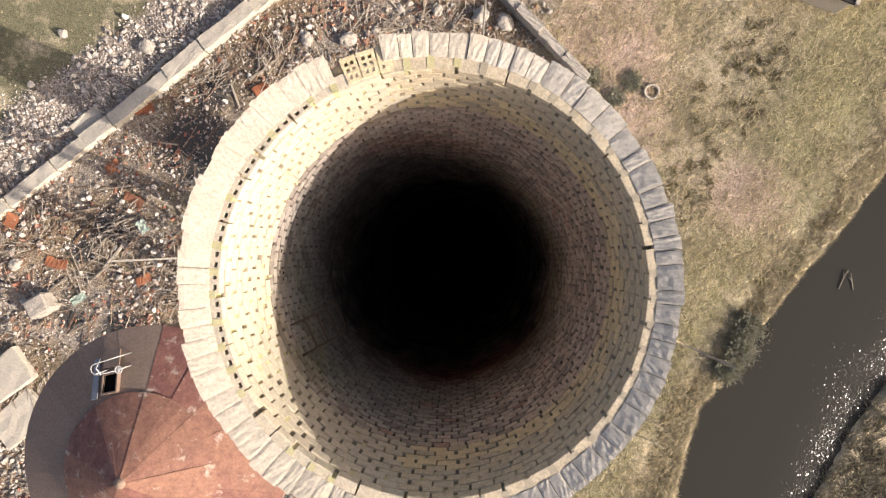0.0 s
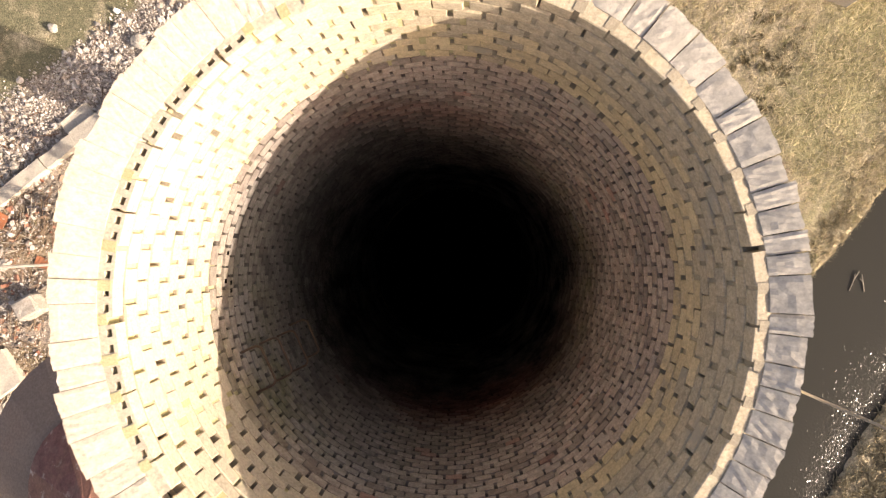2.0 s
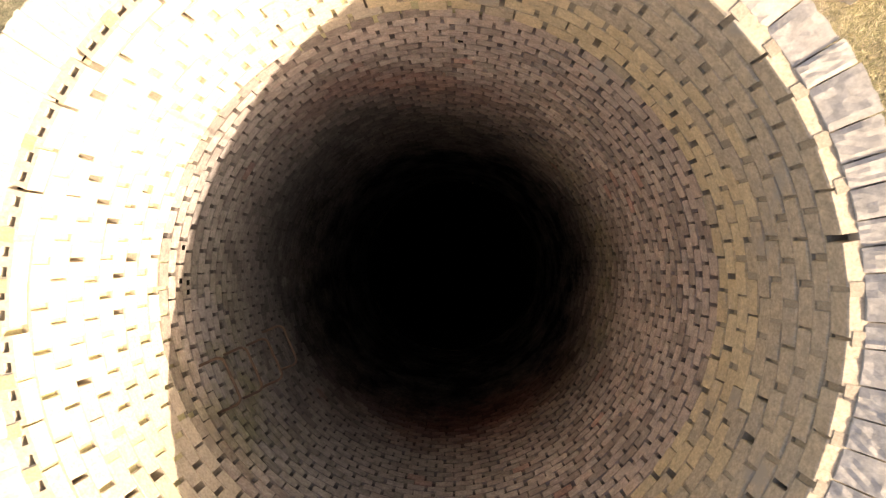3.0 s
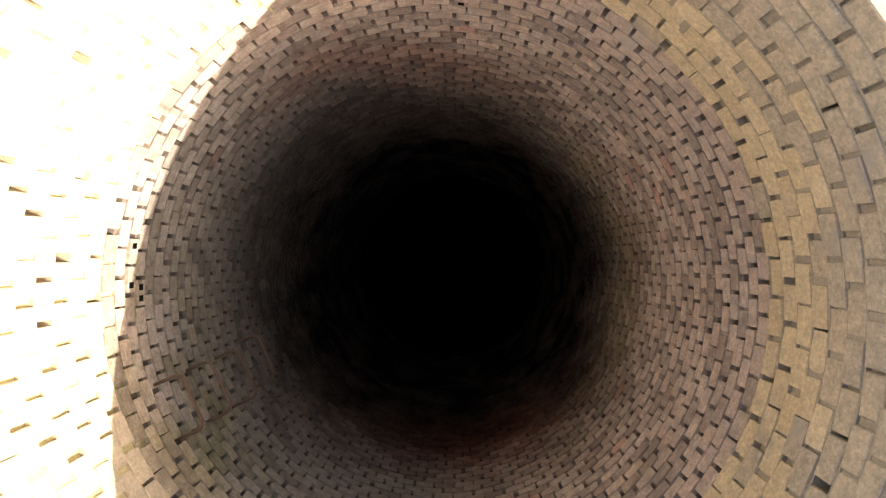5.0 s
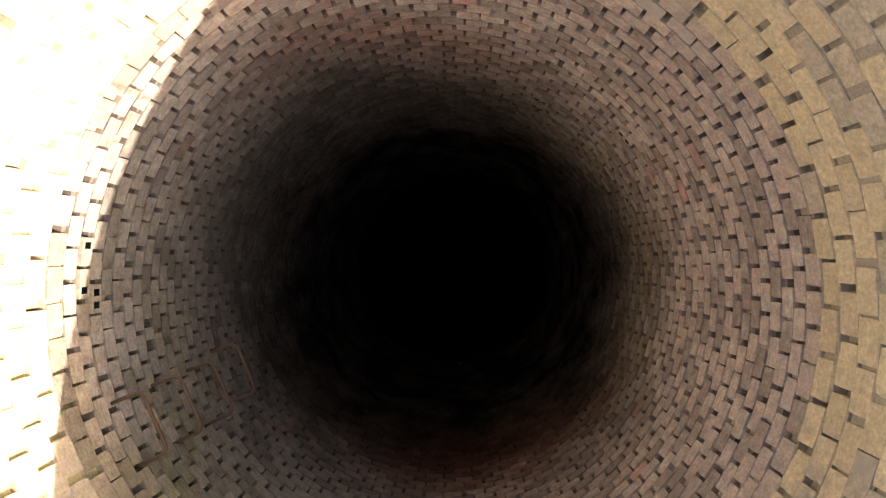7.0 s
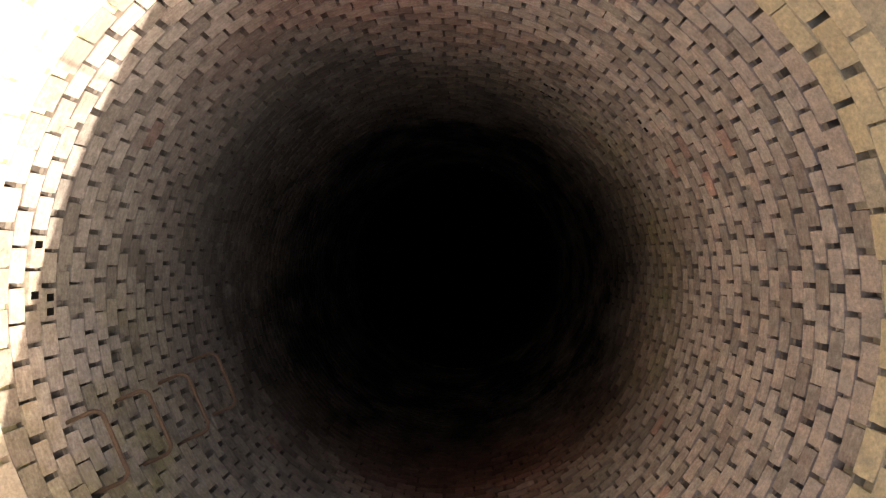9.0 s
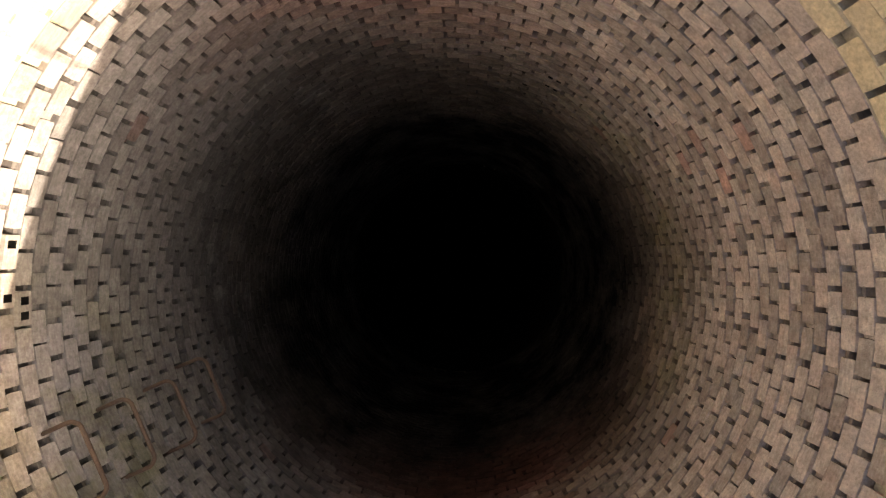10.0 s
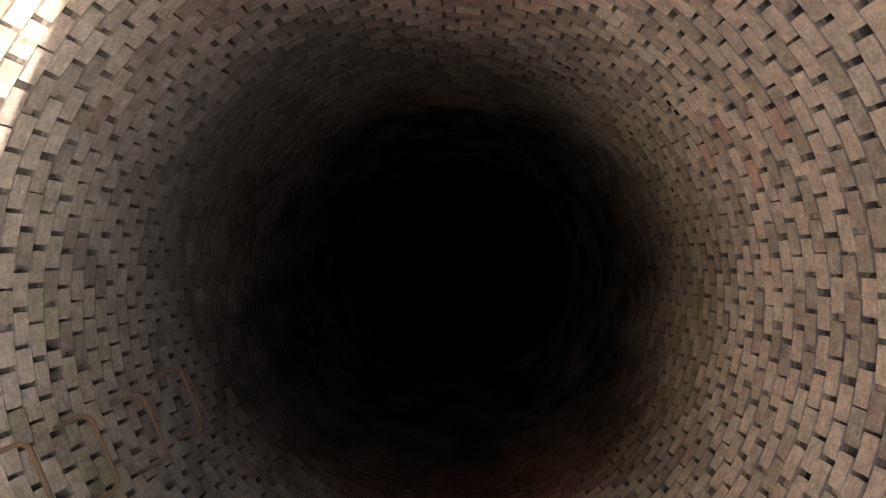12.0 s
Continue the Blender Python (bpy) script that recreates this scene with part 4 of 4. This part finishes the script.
rough_block("concrete_slab", -44.3, -13.8, 5.5, 3.6, 0.7, 40, CONCRETE, "wide tan concrete floor slab with a broken edge", "slab", jitter=0.05)
ring_v = lathe("well_ring", [(0.56, -0.3), (0.56, 0.2), (0.58, 0.23), (0.74, 0.23), (0.76, 0.2), (0.76, -0.4)], CONCRETE, 40)
ring = tagged(new("well_ring", ring_v), "pale concrete well ring in dry grass", "well ring")
ring.location = (18.0, 18.2, ground_height(18.0, 18.2) + 0.05)
ORANGE = surface("rust_orange", [(0.30, 0.10, 0.05), (0.40, 0.15, 0.07), (0.34, 0.17, 0.11)], 0.8, 2, 15, 0.4, 0.01, 0.5, metal=0.1)
for i, (x, y, w, l, t) in enumerate(((-34.8, 11.3, 1.5, 1.0, 30), (-31.6, 0.1, 1.6, 0.9, 20), (-32.6, 8.0, 2.2, 0.9, -25), (-19.7, 18.7, 1.5, 1.1, 35), (-31.6, 17.1, 1.9, 1.2, 10),
                                     (-40.5, 1.8, 2.2, 1.0, -15), (-44.8, 6.0, 1.4, 1.2, 60))):
    n_u = 7
    v, f = [], []
    for k in range(n_u):
        for side in (-0.5, 0.5):
            for zz in (0.03, 0.0):
                u = k / (n_u - 1) - 0.5
                v.append((u * w, side * l + 0.08 * math.sin(3 * u + i), zz + 0.16 * math.sin(5 * u + i) * side + 0.1 * abs(u)))
    for k in range(n_u - 1):
        o = 4 * k
        f += [(o, o + 4, o + 6, o + 2), (o + 1, o + 3, o + 7, o + 5), (o, o + 1, o + 5, o + 4), (o + 2, o + 6, o + 7, o + 3)]
    f += [(0, 2, 3, 1), (4 * n_u - 4, 4 * n_u - 3, 4 * n_u - 1, 4 * n_u - 2)]
    ob = new("rusty_sheet", mesh_of("rusty_sheet", v, f, ORANGE))
    ob.matrix_basis = Matrix.Translation((x, y, ground_height(x, y) + 0.3)) @ Euler((rnd.uniform(-0.15, 0.15), rnd.uniform(-0.15, 0.15), radians(t))).to_matrix().to_4x4()
    tagged(ob, "buckled rust-orange metal sheet among debris", "metal sheet", "rusty sheets in the debris")

hut = thing("hut", "small hut with a flat dark bitumen roof", "hut")
hm = Matrix.Translation((32.6, 29.2, 0.1)) @ Euler((0, 0, radians(-22))).to_matrix().to_4x4()
BITUMEN = surface("bitumen_felt", [(0.018, 0.018, 0.018), (0.03, 0.029, 0.028)], 0.9, 1.5, 18, 0.4, 0.01, 0.2)
for nm, dims, cen, mt in (("wall", (7.6, 5.2, 2.6), (0, 0, 1.2), CONCRETE), ("roof", (8.2, 5.6, 0.22), (-0.1, 0, 2.62), BITUMEN), ("parapet", (0.35, 5.5, 0.5), (4.05, 0, 2.6), PALE_STONE)):
    bm = box_bm(*dims, 0.04, cen)
    bm.transform(hm)
    part(nm, bm, mt, hut)

# ---------------------------------------------------------------- loose cover: rubble, boards, grass
RUBBLE = surface("broken_stone", [(0.22, 0.20, 0.18), (0.42, 0.39, 0.36), (0.60, 0.56, 0.52), (0.34, 0.28, 0.24), (0.74, 0.70, 0.65), (0.46, 0.37, 0.32)], 0.92, 2, 14, 0.5, 0.02, 0.85)
REDBRICK = surface("red_brick_bits", [(0.30, 0.12, 0.08), (0.42, 0.20, 0.13), (0.46, 0.30, 0.22), (0.24, 0.10, 0.07)], 0.9, 3, 18, 0.5, 0.01, 0.85)
OLD_WOOD = surface("old_boards", [(0.10, 0.065, 0.04), (0.24, 0.16, 0.10), (0.40, 0.33, 0.25), (0.52, 0.45, 0.36), (0.20, 0.10, 0.06), (0.34, 0.27, 0.2)], 0.9, 3, 22, 0.5, 0.01, 0.85)
LATH = surface("bleached_laths", [(0.20, 0.165, 0.13), (0.42, 0.37, 0.30), (0.58, 0.52, 0.43), (0.30, 0.24, 0.18), (0.14, 0.105, 0.08)], 0.9, 3, 22, 0.4, 0.01, 0.85)
PALE_STRAW = surface("bleached_bank_grass", [(0.46, 0.40, 0.28), (0.60, 0.53, 0.38), (0.68, 0.61, 0.46), (0.40, 0.35, 0.23), (0.55, 0.47, 0.34)], 0.9, 0.5, 12, 0.2, 0.01, 0.7, leaf=0.25)
SEDGE = surface("brown_sedge", [(0.17, 0.135, 0.075), (0.30, 0.245, 0.14), (0.22, 0.19, 0.10), (0.36, 0.30, 0.18)], 0.9, 0.5, 12, 0.2, 0.01, 0.8, leaf=0.15)
BRUSH = surface("grey_twigs", [(0.09, 0.09, 0.055), (0.22, 0.21, 0.145), (0.36, 0.345, 0.27), (0.17, 0.18, 0.10), (0.44, 0.42, 0.35)], 0.85, 2, 20, 0.2, 0.005, 0.9)
STRAW = surface("dry_grass_blades", [(0.30, 0.25, 0.145), (0.62, 0.52, 0.34), (0.76, 0.67, 0.48), (0.54, 0.47, 0.28), (0.30, 0.30, 0.15), (0.66, 0.53, 0.38), (0.78, 0.70, 0.52)], 0.9, 0.35, 12, 0.2, 0.01, 0.7, leaf=0.4)
REED = surface("grey_reeds", [(0.15, 0.13, 0.085), (0.28, 0.25, 0.175), (0.40, 0.36, 0.27), (0.16, 0.155, 0.095)], 0.9, 0.4, 12, 0.2, 0.01, 0.7, leaf=0.35)


def scatter(count, box, accept, size):
    out = []
    x0, x1, y0, y1 = box
    tries = 0
    while len(out) < count and tries < count * 12:
        tries += 1
        x, y = rnd.uniform(x0, x1), rnd.uniform(y0, y1)
        if accept(x, y):
            s = size(x, y)
            out.append((x, y, s))
    return out


def clear(x, y):
    """Off the chimney's foot, the water and the walls."""
    if x * x + y * y < 12:
        return False
    return True


def in_rubble(x, y):
    if not clear(x, y) or rnd.random() > rubble_at(x, y):
        return False
    return rnd.random() < 0.35 + 0.9 * max(0, 0.5 + noise.noise((x * 0.16, y * 0.16, 5.5)))


def in_shade_spot(x, y):
    return y < wall_line(x) and rnd.random() < 0.85 * max(math.exp(-((x - px) / pr) ** 2 - ((y - py) / pr) ** 2) for px, py, pr in WET_SHADE_SPOTS[:6])


def stony(x, y):
    if in_shade_spot(x, y):
        return False
    return in_rubble(x, y) and (y > wall_line(x) - 1 or rnd.random() < 0.25)


LAND = (-60, 14, -32, 46)
for k in range(3):
    spots = scatter(3600, LAND, stony, lambda x, y: 0.07 + 0.36 * rnd.random() ** 3)
    tr = [Matrix.Translation((x, y, ground_height(x, y) + s * 0.3)) @ Euler((rnd.uniform(0, 6), rnd.uniform(0, 6), rnd.uniform(0, 6))).to_matrix().to_4x4() @ Matrix.Diagonal((s, s * rnd.uniform(0.6, 1), s * rnd.uniform(0.5, 0.9), 1)) for x, y, s in spots]
    tagged(new("rubble", soup("rubble", stone_shape(300 + k, 0.3), tr, RUBBLE)), "loose pale and brown broken stones", "rubble", kind="stuff")
octa = ([(1, 0, 0), (-0.8, 0.2, 0), (0, 1, 0.1), (0.1, -0.9, 0), (0, 0.1, 0.8), (0, 0, -0.8)],
        [(0, 2, 4), (2, 1, 4), (1, 3, 4), (3, 0, 4), (2, 0, 5), (1, 2, 5), (3, 1, 5), (0, 3, 5)])
spots = scatter(46000, (-52, 12, -26, 38), stony, lambda x, y: 0.05 + 0.16 * rnd.random() ** 2)
tr = [Matrix.Translation((x, y, ground_height(x, y) + s * 0.3)) @ Euler((rnd.uniform(0, 6), rnd.uniform(0, 6), rnd.uniform(0, 6))).to_matrix().to_4x4() @ Matrix.Diagonal((s, s * rnd.uniform(0.5, 1), s * 0.7, 1)) for x, y, s in spots]
tagged(new("gravel", soup("gravel", octa, tr, RUBBLE)), "fine pale rubble and stone chips", "gravel", kind="stuff")
cube = ([(-.5, -.5, -.5), (.5, -.5, -.5), (.5, .5, -.5), (-.5, .5, -.5), (-.5, -.5, .5), (.5, -.5, .5), (.5, .5, .5), (-.5, .5, .5)],
        [(0, 3, 2, 1), (4, 5, 6, 7), (0, 1, 5, 4), (1, 2, 6, 5), (2, 3, 7, 6), (3, 0, 4, 7)])


def red_zone(x, y):
    side = wall_line(x) - y
    return in_rubble(x, y) and 0 < side < 40 and rnd.random() < 0.3 + max(0, noise.noise((x * 0.12, y * 0.12, 11)) * 1.6)


spots = scatter(2600, LAND, red_zone, lambda x, y: 0.12 + 0.5 * rnd.random() ** 3)
tr = [Matrix.Translation((x, y, ground_height(x, y) + 0.1)) @ Euler((rnd.uniform(-0.6, 0.6), rnd.uniform(-0.6, 0.6), rnd.uniform(0, 6))).to_matrix().to_4x4() @ Matrix.Diagonal((s, s * 0.5, s * 0.35, 1)) for x, y, s in spots]
tagged(new("broken_bricks", soup("broken_bricks", cube, tr, REDBRICK)), "scattered broken red bricks and tiles", "bricks", kind="stuff")


def wood_zone(x, y):
    if in_shade_spot(x, y):
        return False
    return in_rubble(x, y) and (wall_line(x) - y > 0 or rnd.random() < 0.3)


spots = []
for _ in range(150):
    cx, cy, turn = rnd.uniform(-46, 2), rnd.uniform(-22, 32), rnd.gauss(0.7, 0.8)
    if wall_line(cx) - cy < -9 or not wood_zone(cx, cy):
        continue
    for _ in range(rnd.randint(8, 26)):
        spots.append((cx + rnd.gauss(0, 0.9), cy + rnd.gauss(0, 0.9), turn + rnd.gauss(0, 0.35)))
spots = [p for p in spots if clear(p[0], p[1])]
tr = [Matrix.Translation((x, y, ground_height(x, y) + rnd.uniform(0.15, 0.5))) @ Euler((rnd.uniform(-0.1, 0.1), rnd.uniform(-0.25, 0.25), t)).to_matrix().to_4x4() @ Matrix.Diagonal((rnd.uniform(0.5, 2.6), rnd.uniform(0.03, 0.09), 0.03, 1)) for x, y, t in spots]
tagged(new("laths", soup("laths", cube, tr, LATH)), "heaps of bleached splintered laths and sticks", "laths", kind="stuff")
spots = scatter(6000, LAND, wood_zone, lambda x, y: 0.3 + 3.2 * rnd.random() ** 3)
tr = [Matrix.Translation((x, y, ground_height(x, y) + rnd.uniform(0.08, 0.35))) @ Euler((rnd.uniform(-0.2, 0.2), rnd.uniform(-0.2, 0.2), rnd.gauss(0.65, 0.9))).to_matrix().to_4x4() @ Matrix.Diagonal((s, 0.025 + 0.15 * rnd.random() ** 2.5, rnd.uniform(0.02, 0.08), 1)) for x, y, s in spots]
tagged(new("scattered_boards", soup("scattered_boards", cube, tr, OLD_WOOD)), "splintered grey and brown boards and laths", "boards", kind="stuff")

# larger timbers and scraps, one by one
def timber(x, y, length, width, turn, tone, label):
    bm = box_bm(length, width, 0.14, 0.02)
    bmesh.ops.subdivide_edges(bm, edges=[e for e in bm.edges if e.calc_length() > 0.6 * length], cuts=4)
    for v in bm.verts:
        v.co += Vector((rnd.uniform(-0.04, 0.04), rnd.uniform(-0.02, 0.02), rnd.uniform(-0.015, 0.015)))
    me = bpy.data.meshes.new("timber")
    bm.to_mesh(me)
    bm.free()
    me.materials.append(tone)
    ob = new("timber", me)
    ob.matrix_basis = Matrix.Translation((x, y, ground_height(x, y) + 0.16)) @ Euler((0, rnd.uniform(-0.04, 0.04), radians(turn))).to_matrix().to_4x4()
    tagged(ob, label, "timber", "timbers in the debris")


for x, y, l, w, t in ((-29.6, 21.8, 3.6, 0.3, 43), (-30.8, 20.7, 3.2, 0.24, 38), (-31.6, 19.5, 2.6, 0.2, 50), (-22.4, 18.2, 2.6, 0.16, -70), (-20.6, 14.2, 2.4, 0.14, -68),
                      (-34.6, 2.6, 3.4, 0.2, 48), (-36.4, 0.6, 2.8, 0.18, 40), (-40.8, -0.6, 3.0, 0.2, 35)):
    timber(x, y, l, w, t, LATH, "bleached split timber lying in the debris")
for x, y, l, w, t in ((-17.5, 22.6, 4.2, 0.3, 42), (-19.4, 20.6, 3.4, 0.24, 36), (-32.4, 4.2, 3.6, 0.26, 48), (-29.8, 1.4, 3.0, 0.22, -28), (-37.8, 5.0, 3.2, 0.25, 52), (-42.6, 3.6, 2.6, 0.22, 30)):
    timber(x, y, l, w, t, OLD_WOOD, "dark weathered timber lying in the debris")

VERDIGRIS = surface("pale_green_plastic", [(0.34, 0.44, 0.37), (0.46, 0.55, 0.47)], 0.6, 3, 20, 0.4, 0.01, 0.4)
for x, y, w, l, t in ((-31.6, 5.4, 0.9, 1.3, 35), (-38.4, -1.8, 0.8, 1.6, -60)):
    v, f = [], []
    for j in range(6):
        for i in range(5):
            v.append(((i / 4 - 0.5) * w + rnd.uniform(-0.05, 0.05), (j / 5 - 0.5) * l + rnd.uniform(-0.05, 0.05), rnd.uniform(0, 0.16)))
    v += [(a, b, c - 0.012) for a, b, c in v]
    for j in range(5):
        for i in range(4):
            q = (j * 5 + i, j * 5 + i + 1, j * 5 + i + 6, j * 5 + i + 5)
            f += [q, tuple(30 + k for k in q[::-1])]
    ob = new("crumpled_sheet", mesh_of("crumpled_sheet", v, f, VERDIGRIS))
    ob.matrix_basis = Matrix.Translation((x, y, ground_height(x, y) + 0.22)) @ Euler((0, 0, radians(t))).to_matrix().to_4x4()
    tagged(ob, "crumpled pale green plastic sheet among debris", "plastic sheet", "scraps in the debris")

spots = scatter(420, (-47, -38.5, -26, -16), lambda x, y: True, lambda x, y: 0.12 + 0.3 * rnd.random() ** 2)
tr = [Matrix.Translation((x, y, ground_height(x, y) + q * 0.3)) @ Euler((rnd.uniform(0, 6), rnd.uniform(0, 6), rnd.uniform(0, 6))).to_matrix().to_4x4() @ Matrix.Diagonal((q, q * 0.8, q * 0.7, 1)) for x, y, q in spots]
tagged(new("rubble", soup("rubble", stone_shape(333, 0.3), tr, PALE_STONE)), "whitish broken stones beside the water tower", "rubble", kind="stuff")

tuft_v, tuft_f = [], []
for k in range(7):
    a, lean_, w = k * 2.4, 0.35 + 0.12 * (k % 4), 0.07
    c, s_ = math.cos(a), math.sin(a)
    b = len(tuft_v)
    tuft_v += [(-s_ * w, c * w, 0), (s_ * w, -c * w, 0), (c * lean_ * 0.5, s_ * lean_ * 0.5, 0.7), (c * lean_ * 1.5, s_ * lean_ * 1.5, 1.0 - 0.1 * (k % 3))]
    tuft_f += [(b, b + 1, b + 2), (b, b + 2, b + 3)]
tuft = (tuft_v, tuft_f)


def meadow(x, y):
    if not clear(x, y) or x > left_bank(y) - 0.3 or rnd.random() < rubble_at(x, y) * (0.55 if y < wall_line(x) and noise.noise((x * 0.2, y * 0.2, 31)) > 0.05 else 0.92):
        return False
    if y > wall_line(x) + 5 and x < -12 and rnd.random() < 0.75:
        return False
    brush = math.exp(-((x - 14) / 7) ** 2 - ((y - 20) / 11) ** 2) + 0.8 * math.exp(-((x - 27) / 5) ** 2 - ((y - 8) / 5) ** 2)
    return rnd.random() < 0.6 + 0.9 * noise.noise((x * 0.12, y * 0.12, 2.5)) + 0.5 * noise.noise((x * 0.5, y * 0.5, 7.5)) - 0.35 * brush


def tufts(name, spots, material, label, category):
    tr = [Matrix.Translation((x, y, ground_height(x, y) - 0.03)) @ Euler((rnd.uniform(-0.2, 0.2), rnd.uniform(-0.2, 0.2), rnd.uniform(0, 6))).to_matrix().to_4x4() @ Matrix.Diagonal((s, s, s * rnd.uniform(0.12, 0.34), 1)) for x, y, s in spots]
    tagged(new(name, soup(name, tuft, tr, material)), label, category, kind="stuff")


spots = scatter(42000, (-52, 48, -30, 38), meadow, lambda x, y: 0.12 + 0.3 * rnd.random() ** 2)
tufts("dry_grass", spots, STRAW, "bleached dry grass tussocks", "grass")
spots = scatter(5200, (14, 48, -26, 20), lambda x, y: -3.4 < x - left_bank(y) < 0.5 * rnd.random() + 0.9 * noise.noise((x * 0.6, y * 0.6, 3)), lambda x, y: rnd.uniform(0.2, 0.6))
tufts("bank_grass", spots, PALE_STRAW, "straw-coloured grass hanging over the river bank", "grass")
straw_spots = [(cx + rnd.gauss(0, rr), cy + rnd.gauss(0, rr), rnd.uniform(0.25, 0.6)) for cx, cy, rr, n_ in ((-25.5, 7.0, 1.3, 260), (-28.6, 8.0, 1.0, 180), (-33.5, 1.5, 0.8, 80), (-23.5, 4.5, 1.2, 140), (-30.0, -6.5, 1.2, 140), (-14.0, 21.0, 1.0, 80)) for _ in range(n_)]
tufts("straw_clumps", straw_spots, PALE_STRAW, "clumps of dead straw-coloured grass in the debris", "grass")
blade = ([(-0.5, -0.5, 0), (0.5, -0.2, 0.1), (0.5, 0.2, 0.1), (-0.5, 0.5, 0)], [(0, 1, 2, 3)])
spots = scatter(32000, (-2, 48, -28, 38), lambda x, y: clear(x, y) and x < left_bank(y) - 0.4 and rnd.random() > rubble_at(x, y) and rnd.random() < 0.5 + noise.noise((x * 0.22, y * 0.22, 17)), lambda x, y: rnd.uniform(0.3, 0.9))
tr = [Matrix.Translation((x, y, ground_height(x, y) + rnd.uniform(0.06, 0.22))) @ Euler((rnd.uniform(-0.5, 0.5), rnd.uniform(-0.3, 0.3), rnd.gauss(0.9, 0.8))).to_matrix().to_4x4() @ Matrix.Diagonal((l, 0.055, 1, 1)) for x, y, l in spots]
tagged(new("stalks", soup("stalks", blade, tr, [STRAW, REED], [0 if rnd.random() < 0.75 else 1 for _ in spots])), "bent dry stalks lying in the meadow", "grass", kind="stuff")
spots = scatter(2600, (26, 60, -30, 16), lambda x, y: -1.2 < x - right_bank(y) < 9 and rnd.random() < 0.9, lambda x, y: rnd.uniform(0.5, 1.2))
tufts("reeds", spots, REED, "grey-brown reeds on the far river bank", "reeds")


def tussock_zone(x, y):
    along = (x - 24) * 0.55 + (y - 15) * 0.83
    across_ = (x - 24) * 0.83 - (y - 15) * 0.55
    return abs(across_) < 3.2 and abs(along) < 11 or -1.6 < x - left_bank(y) + 2.2 < 0.8


spots = []
for cx, cy, _ in scatter(170, (12, 46, -24, 26), lambda x, y: x < left_bank(y) - 0.8 and tussock_zone(x, y), lambda x, y: 1):
    for _ in range(rnd.randint(4, 10)):
        spots.append((cx + rnd.gauss(0, 0.28), cy + rnd.gauss(0, 0.22), rnd.uniform(0.35, 0.7)))
tufts("tussocks", spots, SEDGE, "dark brown sedge tussocks in dry grass", "tussocks")


def shrub(x, y, radius, height, count, seed, label):
    """A leafless bush: forked twigs fanning from one stool, with a haze of twig ends."""
    r = random.Random(seed)
    bush = thing("bush", label, "bush", at=Matrix.Translation((x, y, ground_height(x, y))))
    tr, fine = [], []
    for _ in range(count):
        a, out = r.uniform(0, 2 * math.pi), radius * math.sqrt(r.random())
        base = Vector((math.cos(a) * out * 0.5, math.sin(a) * out * 0.5, 0))
        tip = Vector((math.cos(a) * out + r.gauss(0, 0.25), math.sin(a) * out + r.gauss(0, 0.25), height * r.uniform(0.5, 1) * (1 - 0.4 * out / radius)))
        d = tip - base
        tr.append(Matrix.Translation(base + d / 2) @ d.to_track_quat("X", "Z").to_matrix().to_4x4() @ Matrix.Diagonal((d.length, 0.05, 0.05, 1)))
        for _ in range(4):
            p = base + d * r.uniform(0.4, 1)
            e = Vector((r.gauss(0, 1), r.gauss(0, 1), r.uniform(-0.3, 0.8))).normalized() * r.uniform(0.2, 0.6)
            fine.append(Matrix.Translation(p + e / 2) @ e.to_track_quat("X", "Z").to_matrix().to_4x4() @ Matrix.Diagonal((e.length, 0.034, 0.034, 1)))
    tagged(part("brushwood", soup("brushwood", cube, tr + fine, BRUSH), None, bush), kind="stuff")


SHRUBS = ((27.2, -4.4, 1.3, 1.2, 260), (28.9, -4.9, 1.2, 1.1, 220), (26.4, -6.4, 1.4, 1.3, 260), (28.2, -6.6, 1.3, 1.2, 240), (25.2, -8.4, 1.1, 1.1, 180), (30.3, -4.3, 0.9, 0.9, 120),
          (26.9, -8.3, 1.0, 0.9, 140), (16.2, 19.2, 0.9, 0.5, 90), (14.6, 17.6, 0.8, 0.5, 70), (12.4, 19.6, 0.9, 0.5, 70))
for i, (x, y, rad, hh, n_) in enumerate(SHRUBS):
    shrub(x, y, rad, hh, n_, 70 + i, "leafless tangled grey-brown bush on the river bank" if i < 7 else "leafless bramble patch in dry grass")

WOODY = surface("bleached_branch", [(0.30, 0.26, 0.20), (0.45, 0.40, 0.33)], 0.9, 4, 30, 0.3, 0.005, 0.3)
for x, y, l, t in ((36.2, 0.2, 2.0, 65), (37.0, 0.0, 1.6, 100), (18.2, -13.6, 2.2, -30), (17.8, -15.3, 3.0, -25), (12.6, -17.0, 1.6, -55)):
    z = max(ground_height(x, y), -0.4) + 0.05
    c, s_ = math.cos(radians(t)), math.sin(radians(t))
    br = thing("fallen_branch", "bleached bare branch lying by the river", "branch", "fallen branches")
    part("stem", tube([(x - c * l / 2, y - s_ * l / 2, z), (x, y + 0.1, z + 0.05), (x + c * l / 2, y + s_ * l / 2, z + 0.12)], 0.045, 6), WOODY, br)
    part("fork", tube([(x, y + 0.1, z + 0.05), (x + c * l * 0.3 - s_ * 0.3, y + s_ * l * 0.3 + c * 0.3, z + 0.2)], 0.03, 5), WOODY, br)

# the yard round the shaft lies a little further south
for ob in list(scene.objects):
    if ob.parent is None and ob.type in ("MESH", "EMPTY") and ob not in (chimney, tower, puddle):
        ob.matrix_basis = Matrix.Translation((0, -3.2, 0)) @ ob.matrix_basis
